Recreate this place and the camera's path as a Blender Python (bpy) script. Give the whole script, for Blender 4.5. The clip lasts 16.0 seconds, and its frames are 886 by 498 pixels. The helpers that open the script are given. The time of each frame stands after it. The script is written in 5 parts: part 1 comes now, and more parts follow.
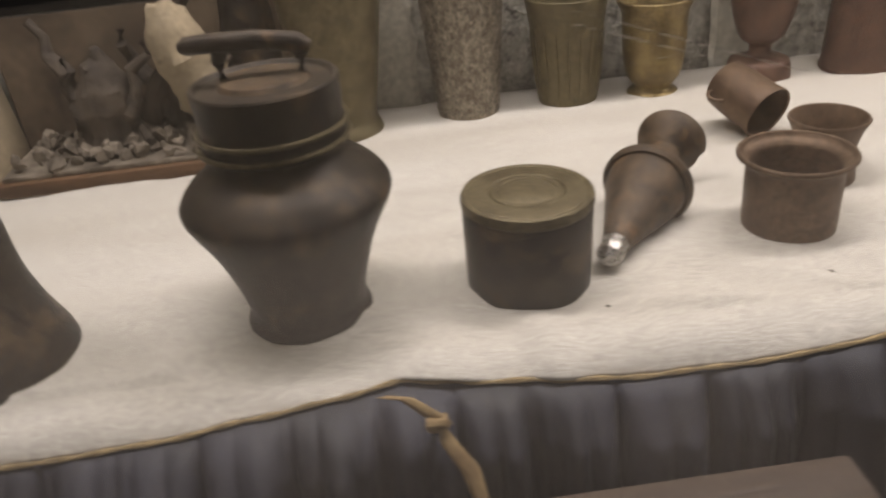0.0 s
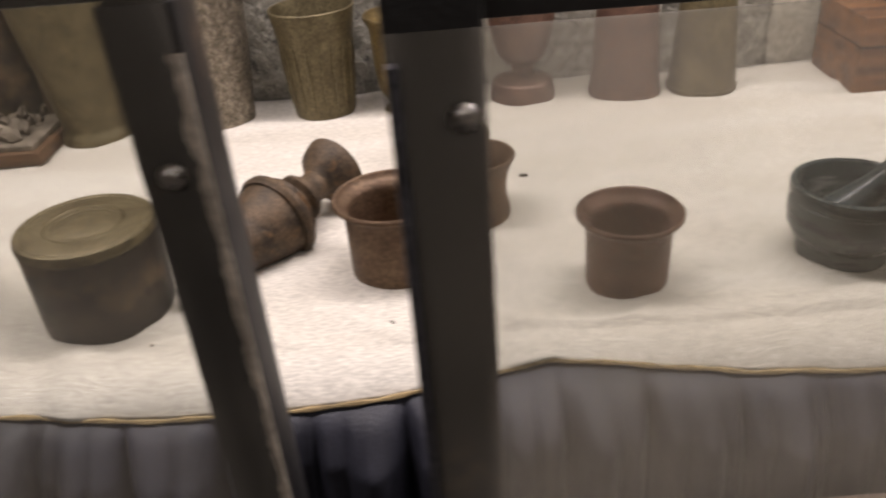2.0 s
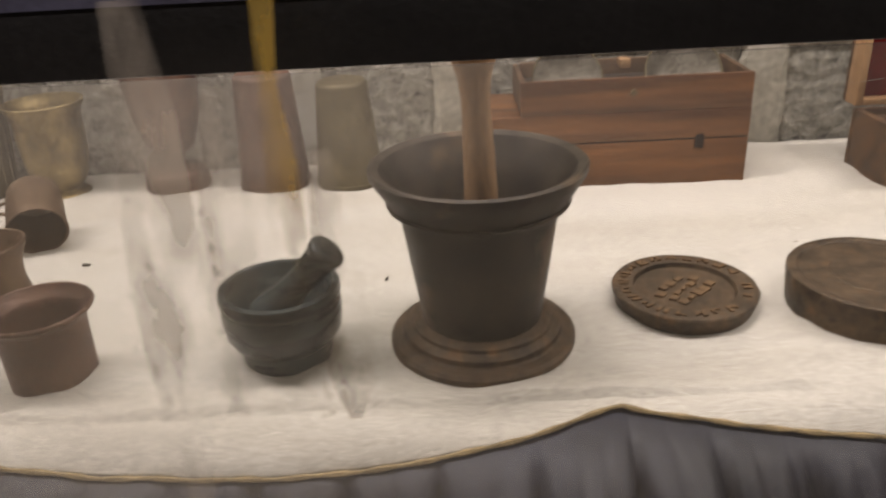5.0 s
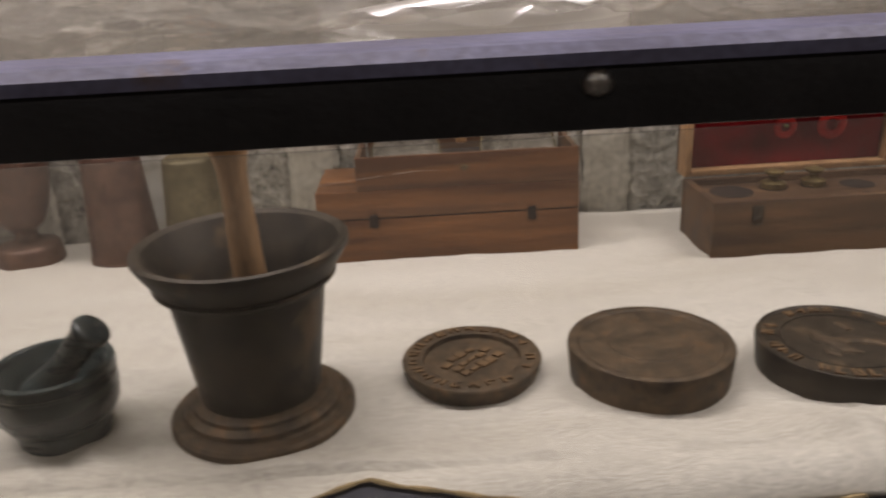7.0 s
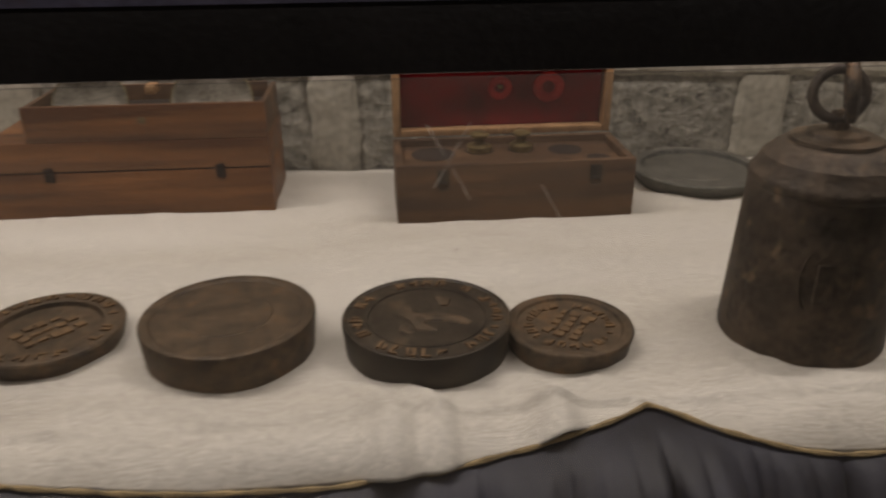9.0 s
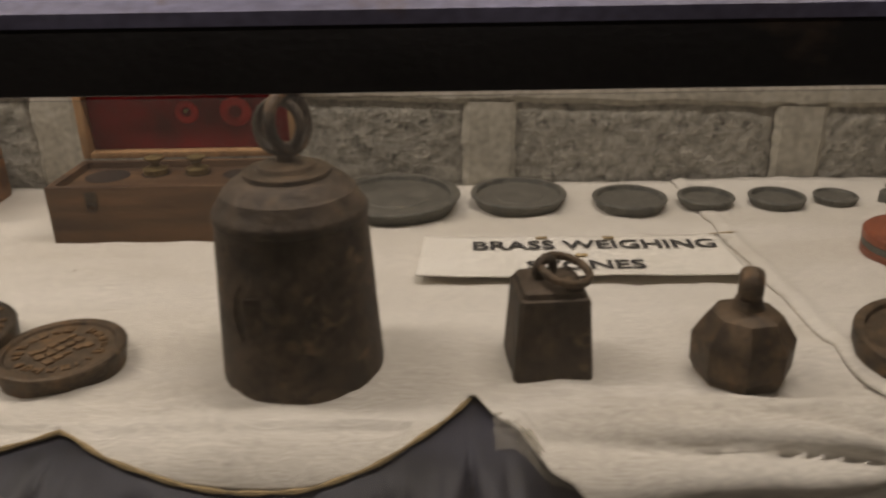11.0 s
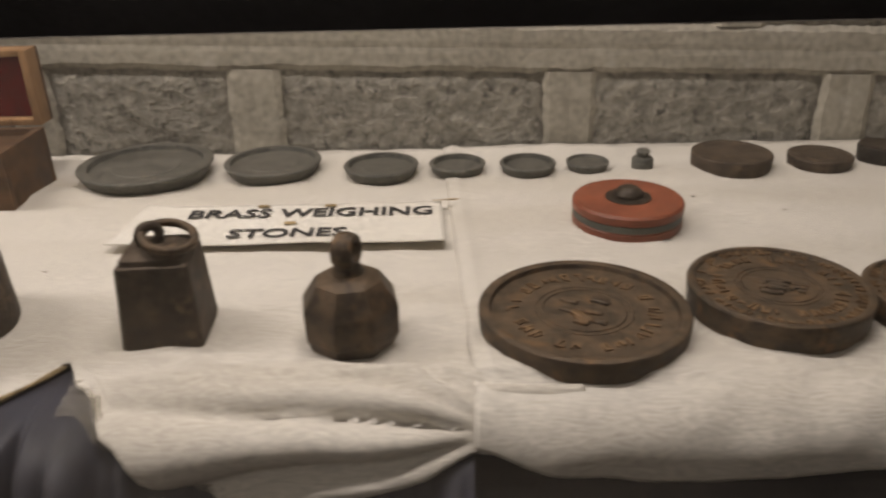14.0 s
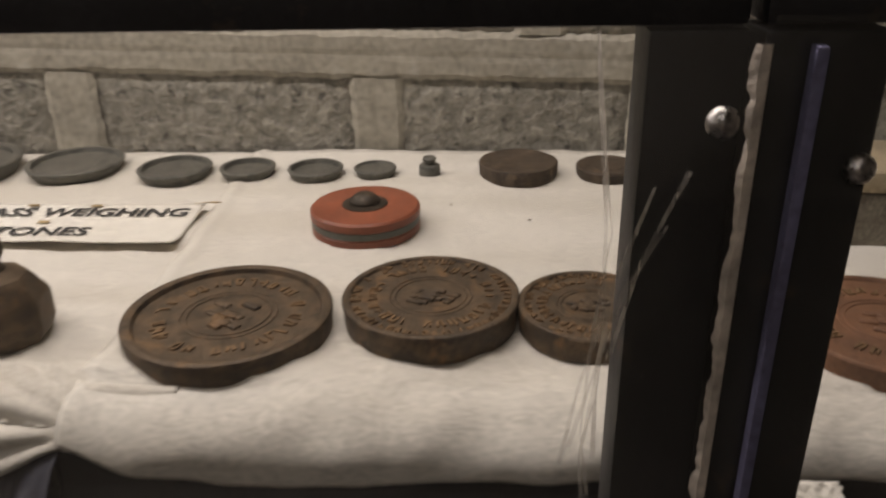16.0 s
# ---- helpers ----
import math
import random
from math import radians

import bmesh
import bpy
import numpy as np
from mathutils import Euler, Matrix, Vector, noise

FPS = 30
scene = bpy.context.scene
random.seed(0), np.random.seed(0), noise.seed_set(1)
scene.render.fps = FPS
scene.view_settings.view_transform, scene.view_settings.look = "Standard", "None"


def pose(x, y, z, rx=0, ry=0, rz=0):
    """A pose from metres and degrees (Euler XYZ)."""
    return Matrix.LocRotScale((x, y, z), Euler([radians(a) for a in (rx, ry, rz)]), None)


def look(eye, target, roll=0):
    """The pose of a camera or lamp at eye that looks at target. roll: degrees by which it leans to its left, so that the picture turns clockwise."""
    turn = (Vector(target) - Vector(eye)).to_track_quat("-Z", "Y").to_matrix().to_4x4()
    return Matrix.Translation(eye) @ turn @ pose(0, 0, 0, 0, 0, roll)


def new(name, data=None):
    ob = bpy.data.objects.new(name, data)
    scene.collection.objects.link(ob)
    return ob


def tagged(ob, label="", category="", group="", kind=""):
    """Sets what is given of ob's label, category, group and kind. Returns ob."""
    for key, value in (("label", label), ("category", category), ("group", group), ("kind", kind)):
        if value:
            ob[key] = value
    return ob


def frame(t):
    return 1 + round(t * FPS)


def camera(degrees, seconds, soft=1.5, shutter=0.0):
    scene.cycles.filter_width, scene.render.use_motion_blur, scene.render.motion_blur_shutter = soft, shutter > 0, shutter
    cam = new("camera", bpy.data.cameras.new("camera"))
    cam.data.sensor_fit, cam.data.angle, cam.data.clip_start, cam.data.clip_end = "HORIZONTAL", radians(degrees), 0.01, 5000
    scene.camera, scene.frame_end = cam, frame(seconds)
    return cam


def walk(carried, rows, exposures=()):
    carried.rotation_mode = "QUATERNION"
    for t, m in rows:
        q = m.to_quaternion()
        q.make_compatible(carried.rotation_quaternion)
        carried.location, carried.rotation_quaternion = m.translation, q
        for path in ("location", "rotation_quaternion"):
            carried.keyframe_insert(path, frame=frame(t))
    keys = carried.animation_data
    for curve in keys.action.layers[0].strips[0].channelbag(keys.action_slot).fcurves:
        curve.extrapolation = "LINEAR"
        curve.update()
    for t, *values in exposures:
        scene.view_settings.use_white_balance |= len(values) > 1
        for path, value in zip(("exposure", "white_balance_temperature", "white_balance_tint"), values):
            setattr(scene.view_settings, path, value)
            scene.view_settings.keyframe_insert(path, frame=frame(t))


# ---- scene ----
cam = camera(59.0, 16.0, 2.1, 0.5)
PATH = [
    (0, (0.794, 0.026, 1.229), (0.872, 1.769, 0.252), -6.2),
    (0.5, (0.922, 0.006, 1.224), (0.841, 1.744, 0.237), -4.1),
    (1, (1.059, -0.023, 1.233), (0.854, 1.724, 0.280), -4.3),
    (1.5, (1.114, 0.011, 1.235), (1.004, 1.749, 0.253), -4.9),
    (2, (1.150, 0.036, 1.236), (1.127, 1.755, 0.213), -4.8),
    (2.5, (1.292, -0.008, 1.237), (1.105, 1.740, 0.283), -3.2),
    (3, (1.389, -0.031, 1.238), (1.134, 1.748, 0.360), -3.1),
    (3.5, (1.425, 0.033, 1.237), (1.340, 1.816, 0.334), -2.9),
    (4, (1.467, 0.064, 1.229), (1.463, 1.835, 0.299), -3.6),
    (6.5, (1.702, -0.009, 1.219), (1.648, 1.869, 0.532), -2.2),
    (7, (1.731, 0.023, 1.229), (1.783, 1.895, 0.527), -3.0),
    (7.5, (1.846, 0.025, 1.225), (1.928, 1.892, 0.511), -1.5),
    (8, (1.960, 0.014, 1.233), (2.000, 1.887, 0.531), -1.4),
    (8.5, (2.001, -0.002, 1.236), (1.986, 1.855, 0.495), -2.0),
    (9, (2.029, 0.044, 1.221), (2.181, 1.858, 0.394), -0.5),
    (9.5, (2.087, 0.058, 1.218), (2.285, 1.876, 0.408), -0.6),
    (10, (2.231, 0.029, 1.218), (2.317, 1.856, 0.408), -1.1),
    (10.2, (2.292, 0.020, 1.224), (2.345, 1.845, 0.412), -0.9),
    (12.3, (2.640, 0.053, 1.220), (2.538, 1.913, 0.492), -1.1),
    (12.5, (2.666, 0.038, 1.219), (2.545, 1.889, 0.471), -1.0),
    (13, (2.733, 0.014, 1.215), (2.578, 1.840, 0.414), -3.0),
    (13.5, (2.729, 0.032, 1.213), (2.708, 1.839, 0.354), -1.6),
    (14, (2.760, 0.033, 1.212), (2.750, 1.844, 0.363), -1.3),
    (14.5, (2.885, 0.016, 1.198), (2.687, 1.816, 0.349), -1.7),
    (15, (2.994, -0.005, 1.210), (2.774, 1.812, 0.403), -1.3),
    (15.5, (3.052, -0.010, 1.205), (2.844, 1.803, 0.386), -2.4),
    (16, (3.059, 0.036, 1.210), (2.943, 1.848, 0.371), -1.3),
]

EXPOSURES = [(0.0, 0.16, 6530, 10), (2.5, 0.22, 6700, 10), (4.0, 0.22, 6850, 10), (6.5, 0.1, 6500, 10), (7.0, -0.24, 6600, 10), (7.5, -0.46, 7550, 11), (8.5, -0.43, 7100, 10), (9.0, -0.62, 6900, 10), (10.0, -0.54, 7500, 10), (12.5, -0.25, 6580, 8), (14.0, -0.01, 6870, 10), (16.0, 0.13, 6780, 10)]
walk(cam, [(t, look(eye, target, roll)) for t, eye, target, roll in PATH], EXPOSURES)

# ---- world and lamps ----
world = bpy.data.worlds.new("dim_room")
scene.world = world
world.use_nodes = True
world.node_tree.nodes["Background"].inputs[0].default_value = (1.0, 0.92, 0.92, 1)
world.node_tree.nodes["Background"].inputs[1].default_value = 0.05

LAMP_COLOUR = (1.0, 0.905, 0.935)


def area(name, eye, target, sx, sy, watts):
    data = bpy.data.lights.new(name, "AREA")
    data.shape, data.size, data.size_y, data.energy, data.color = "RECTANGLE", sx, sy, watts, LAMP_COLOUR
    ob = new(name, data)
    ob.matrix_world = look(eye, target)
    return ob


TUBES = [(0.55, 0.62, 2.25), (1.55, 0.70, 2.25), (2.75, 0.62, 2.25), (0.70, -1.10, 2.25), (2.60, -1.10, 2.25)]
for tx, ty, tz in TUBES:
    area("tube_glow", (tx, ty, tz - 0.03), (tx, ty, 0), 0.9, 0.06, 12.8 if ty > 0 else 4.0)

# ---- materials ----


def mat(name, colour, rough=0.6, metal=0.0, dark=None, scale=20.0, fine=180.0, bump=0.15, fine_bump=0.25, spec=0.4,
        stretch=(1, 1, 1), spots=None, spot_scale=9.0, spot_at=0.62, vary=0.0):
    """A surface of two colours mixed by coarse noise, with fine grain, relief and optional stains."""
    if metal:
        scale, spot_scale = scale * 2.2, spot_scale * 2.4
    m = bpy.data.materials.new(name)
    m.use_nodes = True
    nt = m.node_tree
    n, l = nt.nodes, nt.links
    b = n["Principled BSDF"]
    tc = n.new("ShaderNodeTexCoord")
    mp = n.new("ShaderNodeMapping")
    mp.inputs["Scale"].default_value = stretch
    info = n.new("ShaderNodeObjectInfo")
    add = n.new("ShaderNodeVectorMath")
    l.new(tc.outputs["Object"], mp.inputs[0])
    l.new(mp.outputs[0], add.inputs[0])
    l.new(info.outputs["Random"], add.inputs[1])
    a = n.new("ShaderNodeTexNoise")
    a.inputs["Scale"].default_value, a.inputs["Detail"].default_value = scale, 6
    f = n.new("ShaderNodeTexNoise")
    f.inputs["Scale"].default_value, f.inputs["Detail"].default_value = fine, 4
    l.new(add.outputs[0], a.inputs["Vector"])
    l.new(add.outputs[0], f.inputs["Vector"])
    ramp = n.new("ShaderNodeValToRGB")
    ramp.color_ramp.elements[0].position, ramp.color_ramp.elements[1].position = 0.36, 0.66
    dk = dark or tuple(c * 0.55 for c in colour)
    ramp.color_ramp.elements[0].color, ramp.color_ramp.elements[1].color = (*dk, 1), (*colour, 1)
    l.new(a.outputs["Fac"], ramp.inputs[0])
    mix = n.new("ShaderNodeMixRGB")
    mix.blend_type = "MULTIPLY"
    mix.inputs[0].default_value = 0.65 if metal else 0.55
    grain = n.new("ShaderNodeMapRange")
    grain.inputs[1].default_value, grain.inputs[2].default_value = 0.3, 0.7
    grain.inputs[3].default_value, grain.inputs[4].default_value = (0.42, 1.42) if metal else (0.55, 1.25)
    l.new(f.outputs["Fac"], grain.inputs[0])
    l.new(ramp.outputs[0], mix.inputs[1])
    l.new(grain.outputs[0], mix.inputs[2])
    out = mix.outputs[0]
    if spots:
        s = n.new("ShaderNodeTexNoise")
        s.inputs["Scale"].default_value, s.inputs["Detail"].default_value = spot_scale, 8
        s.inputs["Roughness"].default_value = 0.65
        l.new(add.outputs[0], s.inputs["Vector"])
        r2 = n.new("ShaderNodeValToRGB")
        r2.color_ramp.elements[0].position, r2.color_ramp.elements[1].position = spot_at, spot_at + 0.1
        l.new(s.outputs["Fac"], r2.inputs[0])
        m2 = n.new("ShaderNodeMixRGB")
        m2.inputs[2].default_value = (*spots, 1)
        l.new(r2.outputs[0], m2.inputs[0])
        l.new(out, m2.inputs[1])
        out = m2.outputs[0]
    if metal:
        # Upward faces of metals mix partly towards a tan brown, broken by the grain.
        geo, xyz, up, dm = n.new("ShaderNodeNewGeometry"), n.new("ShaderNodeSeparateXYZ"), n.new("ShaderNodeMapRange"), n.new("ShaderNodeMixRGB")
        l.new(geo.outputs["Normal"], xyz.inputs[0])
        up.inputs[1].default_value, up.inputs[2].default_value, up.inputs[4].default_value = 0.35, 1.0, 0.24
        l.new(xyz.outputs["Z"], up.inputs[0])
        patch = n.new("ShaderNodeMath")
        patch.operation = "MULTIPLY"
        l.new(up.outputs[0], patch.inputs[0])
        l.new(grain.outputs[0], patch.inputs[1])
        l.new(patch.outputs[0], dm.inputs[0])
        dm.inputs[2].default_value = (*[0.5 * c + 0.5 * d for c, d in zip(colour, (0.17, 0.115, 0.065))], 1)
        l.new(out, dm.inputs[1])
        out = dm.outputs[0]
    l.new(out, b.inputs["Base Color"])
    rr = n.new("ShaderNodeMapRange")
    rr.inputs[3].default_value, rr.inputs[4].default_value = max(0.05, rough - 0.14), min(1, rough + 0.14)
    l.new(a.outputs["Fac"], rr.inputs[0])
    l.new(rr.outputs[0], b.inputs["Roughness"])
    b.inputs["Metallic"].default_value = metal
    b.inputs["Specular IOR Level"].default_value = spec
    b1 = n.new("ShaderNodeBump")
    b1.inputs["Strength"].default_value, b1.inputs["Distance"].default_value = bump, 0.01
    b2 = n.new("ShaderNodeBump")
    b2.inputs["Strength"].default_value, b2.inputs["Distance"].default_value = fine_bump, 0.002
    l.new(a.outputs["Fac"], b1.inputs["Height"])
    l.new(f.outputs["Fac"], b2.inputs["Height"])
    l.new(b1.outputs[0], b2.inputs["Normal"])
    l.new(b2.outputs[0], b.inputs["Normal"])
    return m


CLOTH = mat("white_cotton", (0.69, 0.655, 0.59), 0.95, dark=(0.60, 0.56, 0.49), scale=8, fine=420, bump=0.19, fine_bump=0.12,
            spec=0.1, stretch=(0.35, 1.6, 1), spots=(0.52, 0.45, 0.345), spot_scale=3.0, spot_at=0.66)
SKIRT = mat("blue_grey_satin", (0.038, 0.039, 0.054), 0.5, dark=(0.012, 0.0125, 0.018), scale=14, fine=500, bump=0.1, spec=0.35, stretch=(1, 1, 0.3))
SKIRT_DARK = mat("dark_satin", (0.022, 0.021, 0.022), 0.7, dark=(0.013, 0.013, 0.014), scale=14, fine=500, bump=0.1, spec=0.3, stretch=(1, 1, 0.3))
CORD = mat("straw_cord", (0.42, 0.31, 0.16), 0.9, scale=60, fine=500)
IRON = mat("black_painted_iron", (0.018, 0.0165, 0.017), 0.5, dark=(0.010, 0.0095, 0.010), scale=30, fine=300, bump=0.08, spec=0.5,
           spots=(0.085, 0.056, 0.038), spot_scale=18, spot_at=0.60)
STRIP = mat("lilac_blue_painted_trim", (0.170, 0.170, 0.265), 0.5, dark=(0.115, 0.110, 0.170), scale=20, fine=250, spots=(0.115, 0.075, 0.055), spot_scale=22, spot_at=0.60)
WOOD_RAIL = mat("brown_varnished_rail", (0.085, 0.058, 0.040), 0.55, scale=8, fine=160, stretch=(0.2, 2, 2))
SILICONE = mat("grey_sealant", (0.64, 0.57, 0.47), 0.8, scale=60, fine=300, bump=0.5)
STEEL = mat("worn_steel", (0.62, 0.60, 0.56), 0.3, 1.0, scale=120, fine=600, bump=0.05)
MORTAR = mat("pale_lime_mortar", (0.425, 0.396, 0.330), 0.95, dark=(0.345, 0.320, 0.265), scale=5, fine=130, bump=0.25, fine_bump=0.5, spec=0.15,
             spots=(0.47, 0.45, 0.40), spot_scale=6, spot_at=0.58)
STONE = mat("rough_grey_granite", (0.37, 0.350, 0.298), 0.95, dark=(0.215, 0.203, 0.172), scale=70, fine=260, bump=0.6, fine_bump=0.9, spec=0.12,
            spots=(0.095, 0.090, 0.078), spot_scale=62, spot_at=0.565)
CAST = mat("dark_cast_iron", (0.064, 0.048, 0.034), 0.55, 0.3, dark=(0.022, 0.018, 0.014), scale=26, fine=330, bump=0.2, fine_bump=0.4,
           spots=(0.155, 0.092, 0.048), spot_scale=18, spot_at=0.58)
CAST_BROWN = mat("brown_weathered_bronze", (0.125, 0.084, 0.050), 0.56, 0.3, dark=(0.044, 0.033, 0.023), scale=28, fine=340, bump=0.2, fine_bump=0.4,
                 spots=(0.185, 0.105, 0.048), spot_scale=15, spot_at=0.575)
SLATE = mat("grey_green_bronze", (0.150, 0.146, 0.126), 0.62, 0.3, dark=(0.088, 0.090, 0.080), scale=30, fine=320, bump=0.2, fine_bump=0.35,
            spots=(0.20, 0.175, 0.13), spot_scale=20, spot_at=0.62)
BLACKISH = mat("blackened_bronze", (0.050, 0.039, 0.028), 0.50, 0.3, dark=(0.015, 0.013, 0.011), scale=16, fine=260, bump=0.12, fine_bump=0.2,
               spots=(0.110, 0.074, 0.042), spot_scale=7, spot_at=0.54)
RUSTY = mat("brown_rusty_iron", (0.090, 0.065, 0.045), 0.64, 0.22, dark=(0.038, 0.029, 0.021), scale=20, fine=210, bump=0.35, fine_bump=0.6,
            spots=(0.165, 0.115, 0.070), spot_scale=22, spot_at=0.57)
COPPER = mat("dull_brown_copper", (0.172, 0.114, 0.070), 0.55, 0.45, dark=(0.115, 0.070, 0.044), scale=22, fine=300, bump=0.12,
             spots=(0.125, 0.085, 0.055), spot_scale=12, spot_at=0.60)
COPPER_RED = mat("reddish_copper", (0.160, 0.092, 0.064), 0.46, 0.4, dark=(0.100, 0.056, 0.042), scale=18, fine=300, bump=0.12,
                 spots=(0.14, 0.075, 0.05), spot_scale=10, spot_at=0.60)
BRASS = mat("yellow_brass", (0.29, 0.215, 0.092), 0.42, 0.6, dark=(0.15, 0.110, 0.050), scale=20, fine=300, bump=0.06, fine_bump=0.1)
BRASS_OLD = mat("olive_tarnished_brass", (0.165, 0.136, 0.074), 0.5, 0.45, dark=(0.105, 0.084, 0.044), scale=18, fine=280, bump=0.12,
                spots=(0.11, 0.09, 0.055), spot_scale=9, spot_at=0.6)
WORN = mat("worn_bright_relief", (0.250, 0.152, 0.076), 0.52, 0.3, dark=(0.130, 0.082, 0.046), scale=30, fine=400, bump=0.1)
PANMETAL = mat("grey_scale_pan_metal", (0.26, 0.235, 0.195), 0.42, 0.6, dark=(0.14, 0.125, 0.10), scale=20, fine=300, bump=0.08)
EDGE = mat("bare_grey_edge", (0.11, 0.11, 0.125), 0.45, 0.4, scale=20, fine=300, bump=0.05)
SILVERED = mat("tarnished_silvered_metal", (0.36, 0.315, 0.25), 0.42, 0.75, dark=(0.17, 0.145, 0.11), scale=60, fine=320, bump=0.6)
MARBLE = mat("dark_green_marble", (0.044, 0.060, 0.060), 0.28, dark=(0.020, 0.028, 0.030), scale=20, fine=200, bump=0.03, fine_bump=0.05, spec=0.5,
             stretch=(0.6, 0.6, 3.5), spots=(0.24, 0.26, 0.24), spot_scale=16, spot_at=0.60)
WOOD = mat("orange_brown_teak", (0.230, 0.098, 0.034), 0.45, dark=(0.085, 0.034, 0.014), scale=14, fine=170, bump=0.12, stretch=(0.25, 3, 4.5),
           spots=(0.085, 0.045, 0.025), spot_scale=7, spot_at=0.66)
WOOD_DARK = mat("dark_worn_wood", (0.140, 0.076, 0.038), 0.55, dark=(0.058, 0.032, 0.018), scale=14, fine=170, bump=0.15, stretch=(0.3, 3, 4),
                spots=(0.06, 0.036, 0.024), spot_scale=9, spot_at=0.64)
WOOD_PALE = mat("pale_worn_wood", (0.40, 0.235, 0.115), 0.55, dark=(0.27, 0.15, 0.07), scale=12, fine=170, stretch=(2, 2, 0.4))
VELVET = mat("crimson_velvet", (0.24, 0.010, 0.014), 0.9, dark=(0.11, 0.005, 0.008), scale=25, fine=500, bump=0.2, spec=0.2)
VELVET_HOT = mat("bright_red_velvet", (0.48, 0.03, 0.025), 0.85, dark=(0.33, 0.02, 0.02), scale=40, fine=500, spec=0.2)
# Shade painted into flat hole discs; the same dark brown colours seam, block, hinges.
SHADE_HINGE = mat("shade_and_hinge_brown", (0.030, 0.018, 0.012), 0.9, scale=40, fine=300)
PAPER = mat("white_paper_card", (0.80, 0.77, 0.70), 0.8, dark=(0.74, 0.70, 0.62), scale=10, fine=300, bump=0.06, spots=(0.55, 0.42, 0.28), spot_scale=16, spot_at=0.72)
INK = mat("black_ink", (0.060, 0.057, 0.056), 0.7, scale=50, fine=400)
TERRACOTTA = mat("red_oxide_paint", (0.300, 0.090, 0.045), 0.45, dark=(0.200, 0.058, 0.030), scale=18, fine=260, bump=0.06, spots=(0.20, 0.075, 0.045), spot_scale=22, spot_at=0.66)
OXIDE = mat("rusty_orange_brown_iron", (0.200, 0.096, 0.050), 0.6, dark=(0.115, 0.058, 0.034), scale=22, fine=260, bump=0.15)
GREYBAND = mat("grey_green_paint", (0.13, 0.135, 0.115), 0.5, scale=24, fine=260)
DUSTY = mat("dusty_grey_plaster", (0.235, 0.195, 0.150), 0.95, dark=(0.085, 0.068, 0.050), scale=38, fine=240, bump=1.0, fine_bump=0.7)
DIORAMA = mat("stained_brown_board", (0.170, 0.128, 0.085), 0.9, dark=(0.085, 0.062, 0.042), scale=16, fine=180, bump=0.3, spots=(0.05, 0.038, 0.028), spot_scale=11, spot_at=0.6)
BARK = mat("dark_gnarled_wood", (0.10, 0.078, 0.058), 0.85, dark=(0.045, 0.036, 0.028), scale=30, fine=200, bump=0.8)
POTTERY = mat("pale_buff_pottery", (0.42, 0.34, 0.225), 0.8, scale=10, fine=200)
ROOM = mat("dim_plaster", (0.40, 0.36, 0.30), 0.9, scale=2, fine=60)
FLOORM = mat("dark_stone_floor", (0.12, 0.11, 0.10), 0.6, scale=3, fine=80)
RIBBON = mat("yellowed_ribbon", (0.38, 0.27, 0.13), 0.85, dark=(0.20, 0.13, 0.06), scale=30, fine=400)


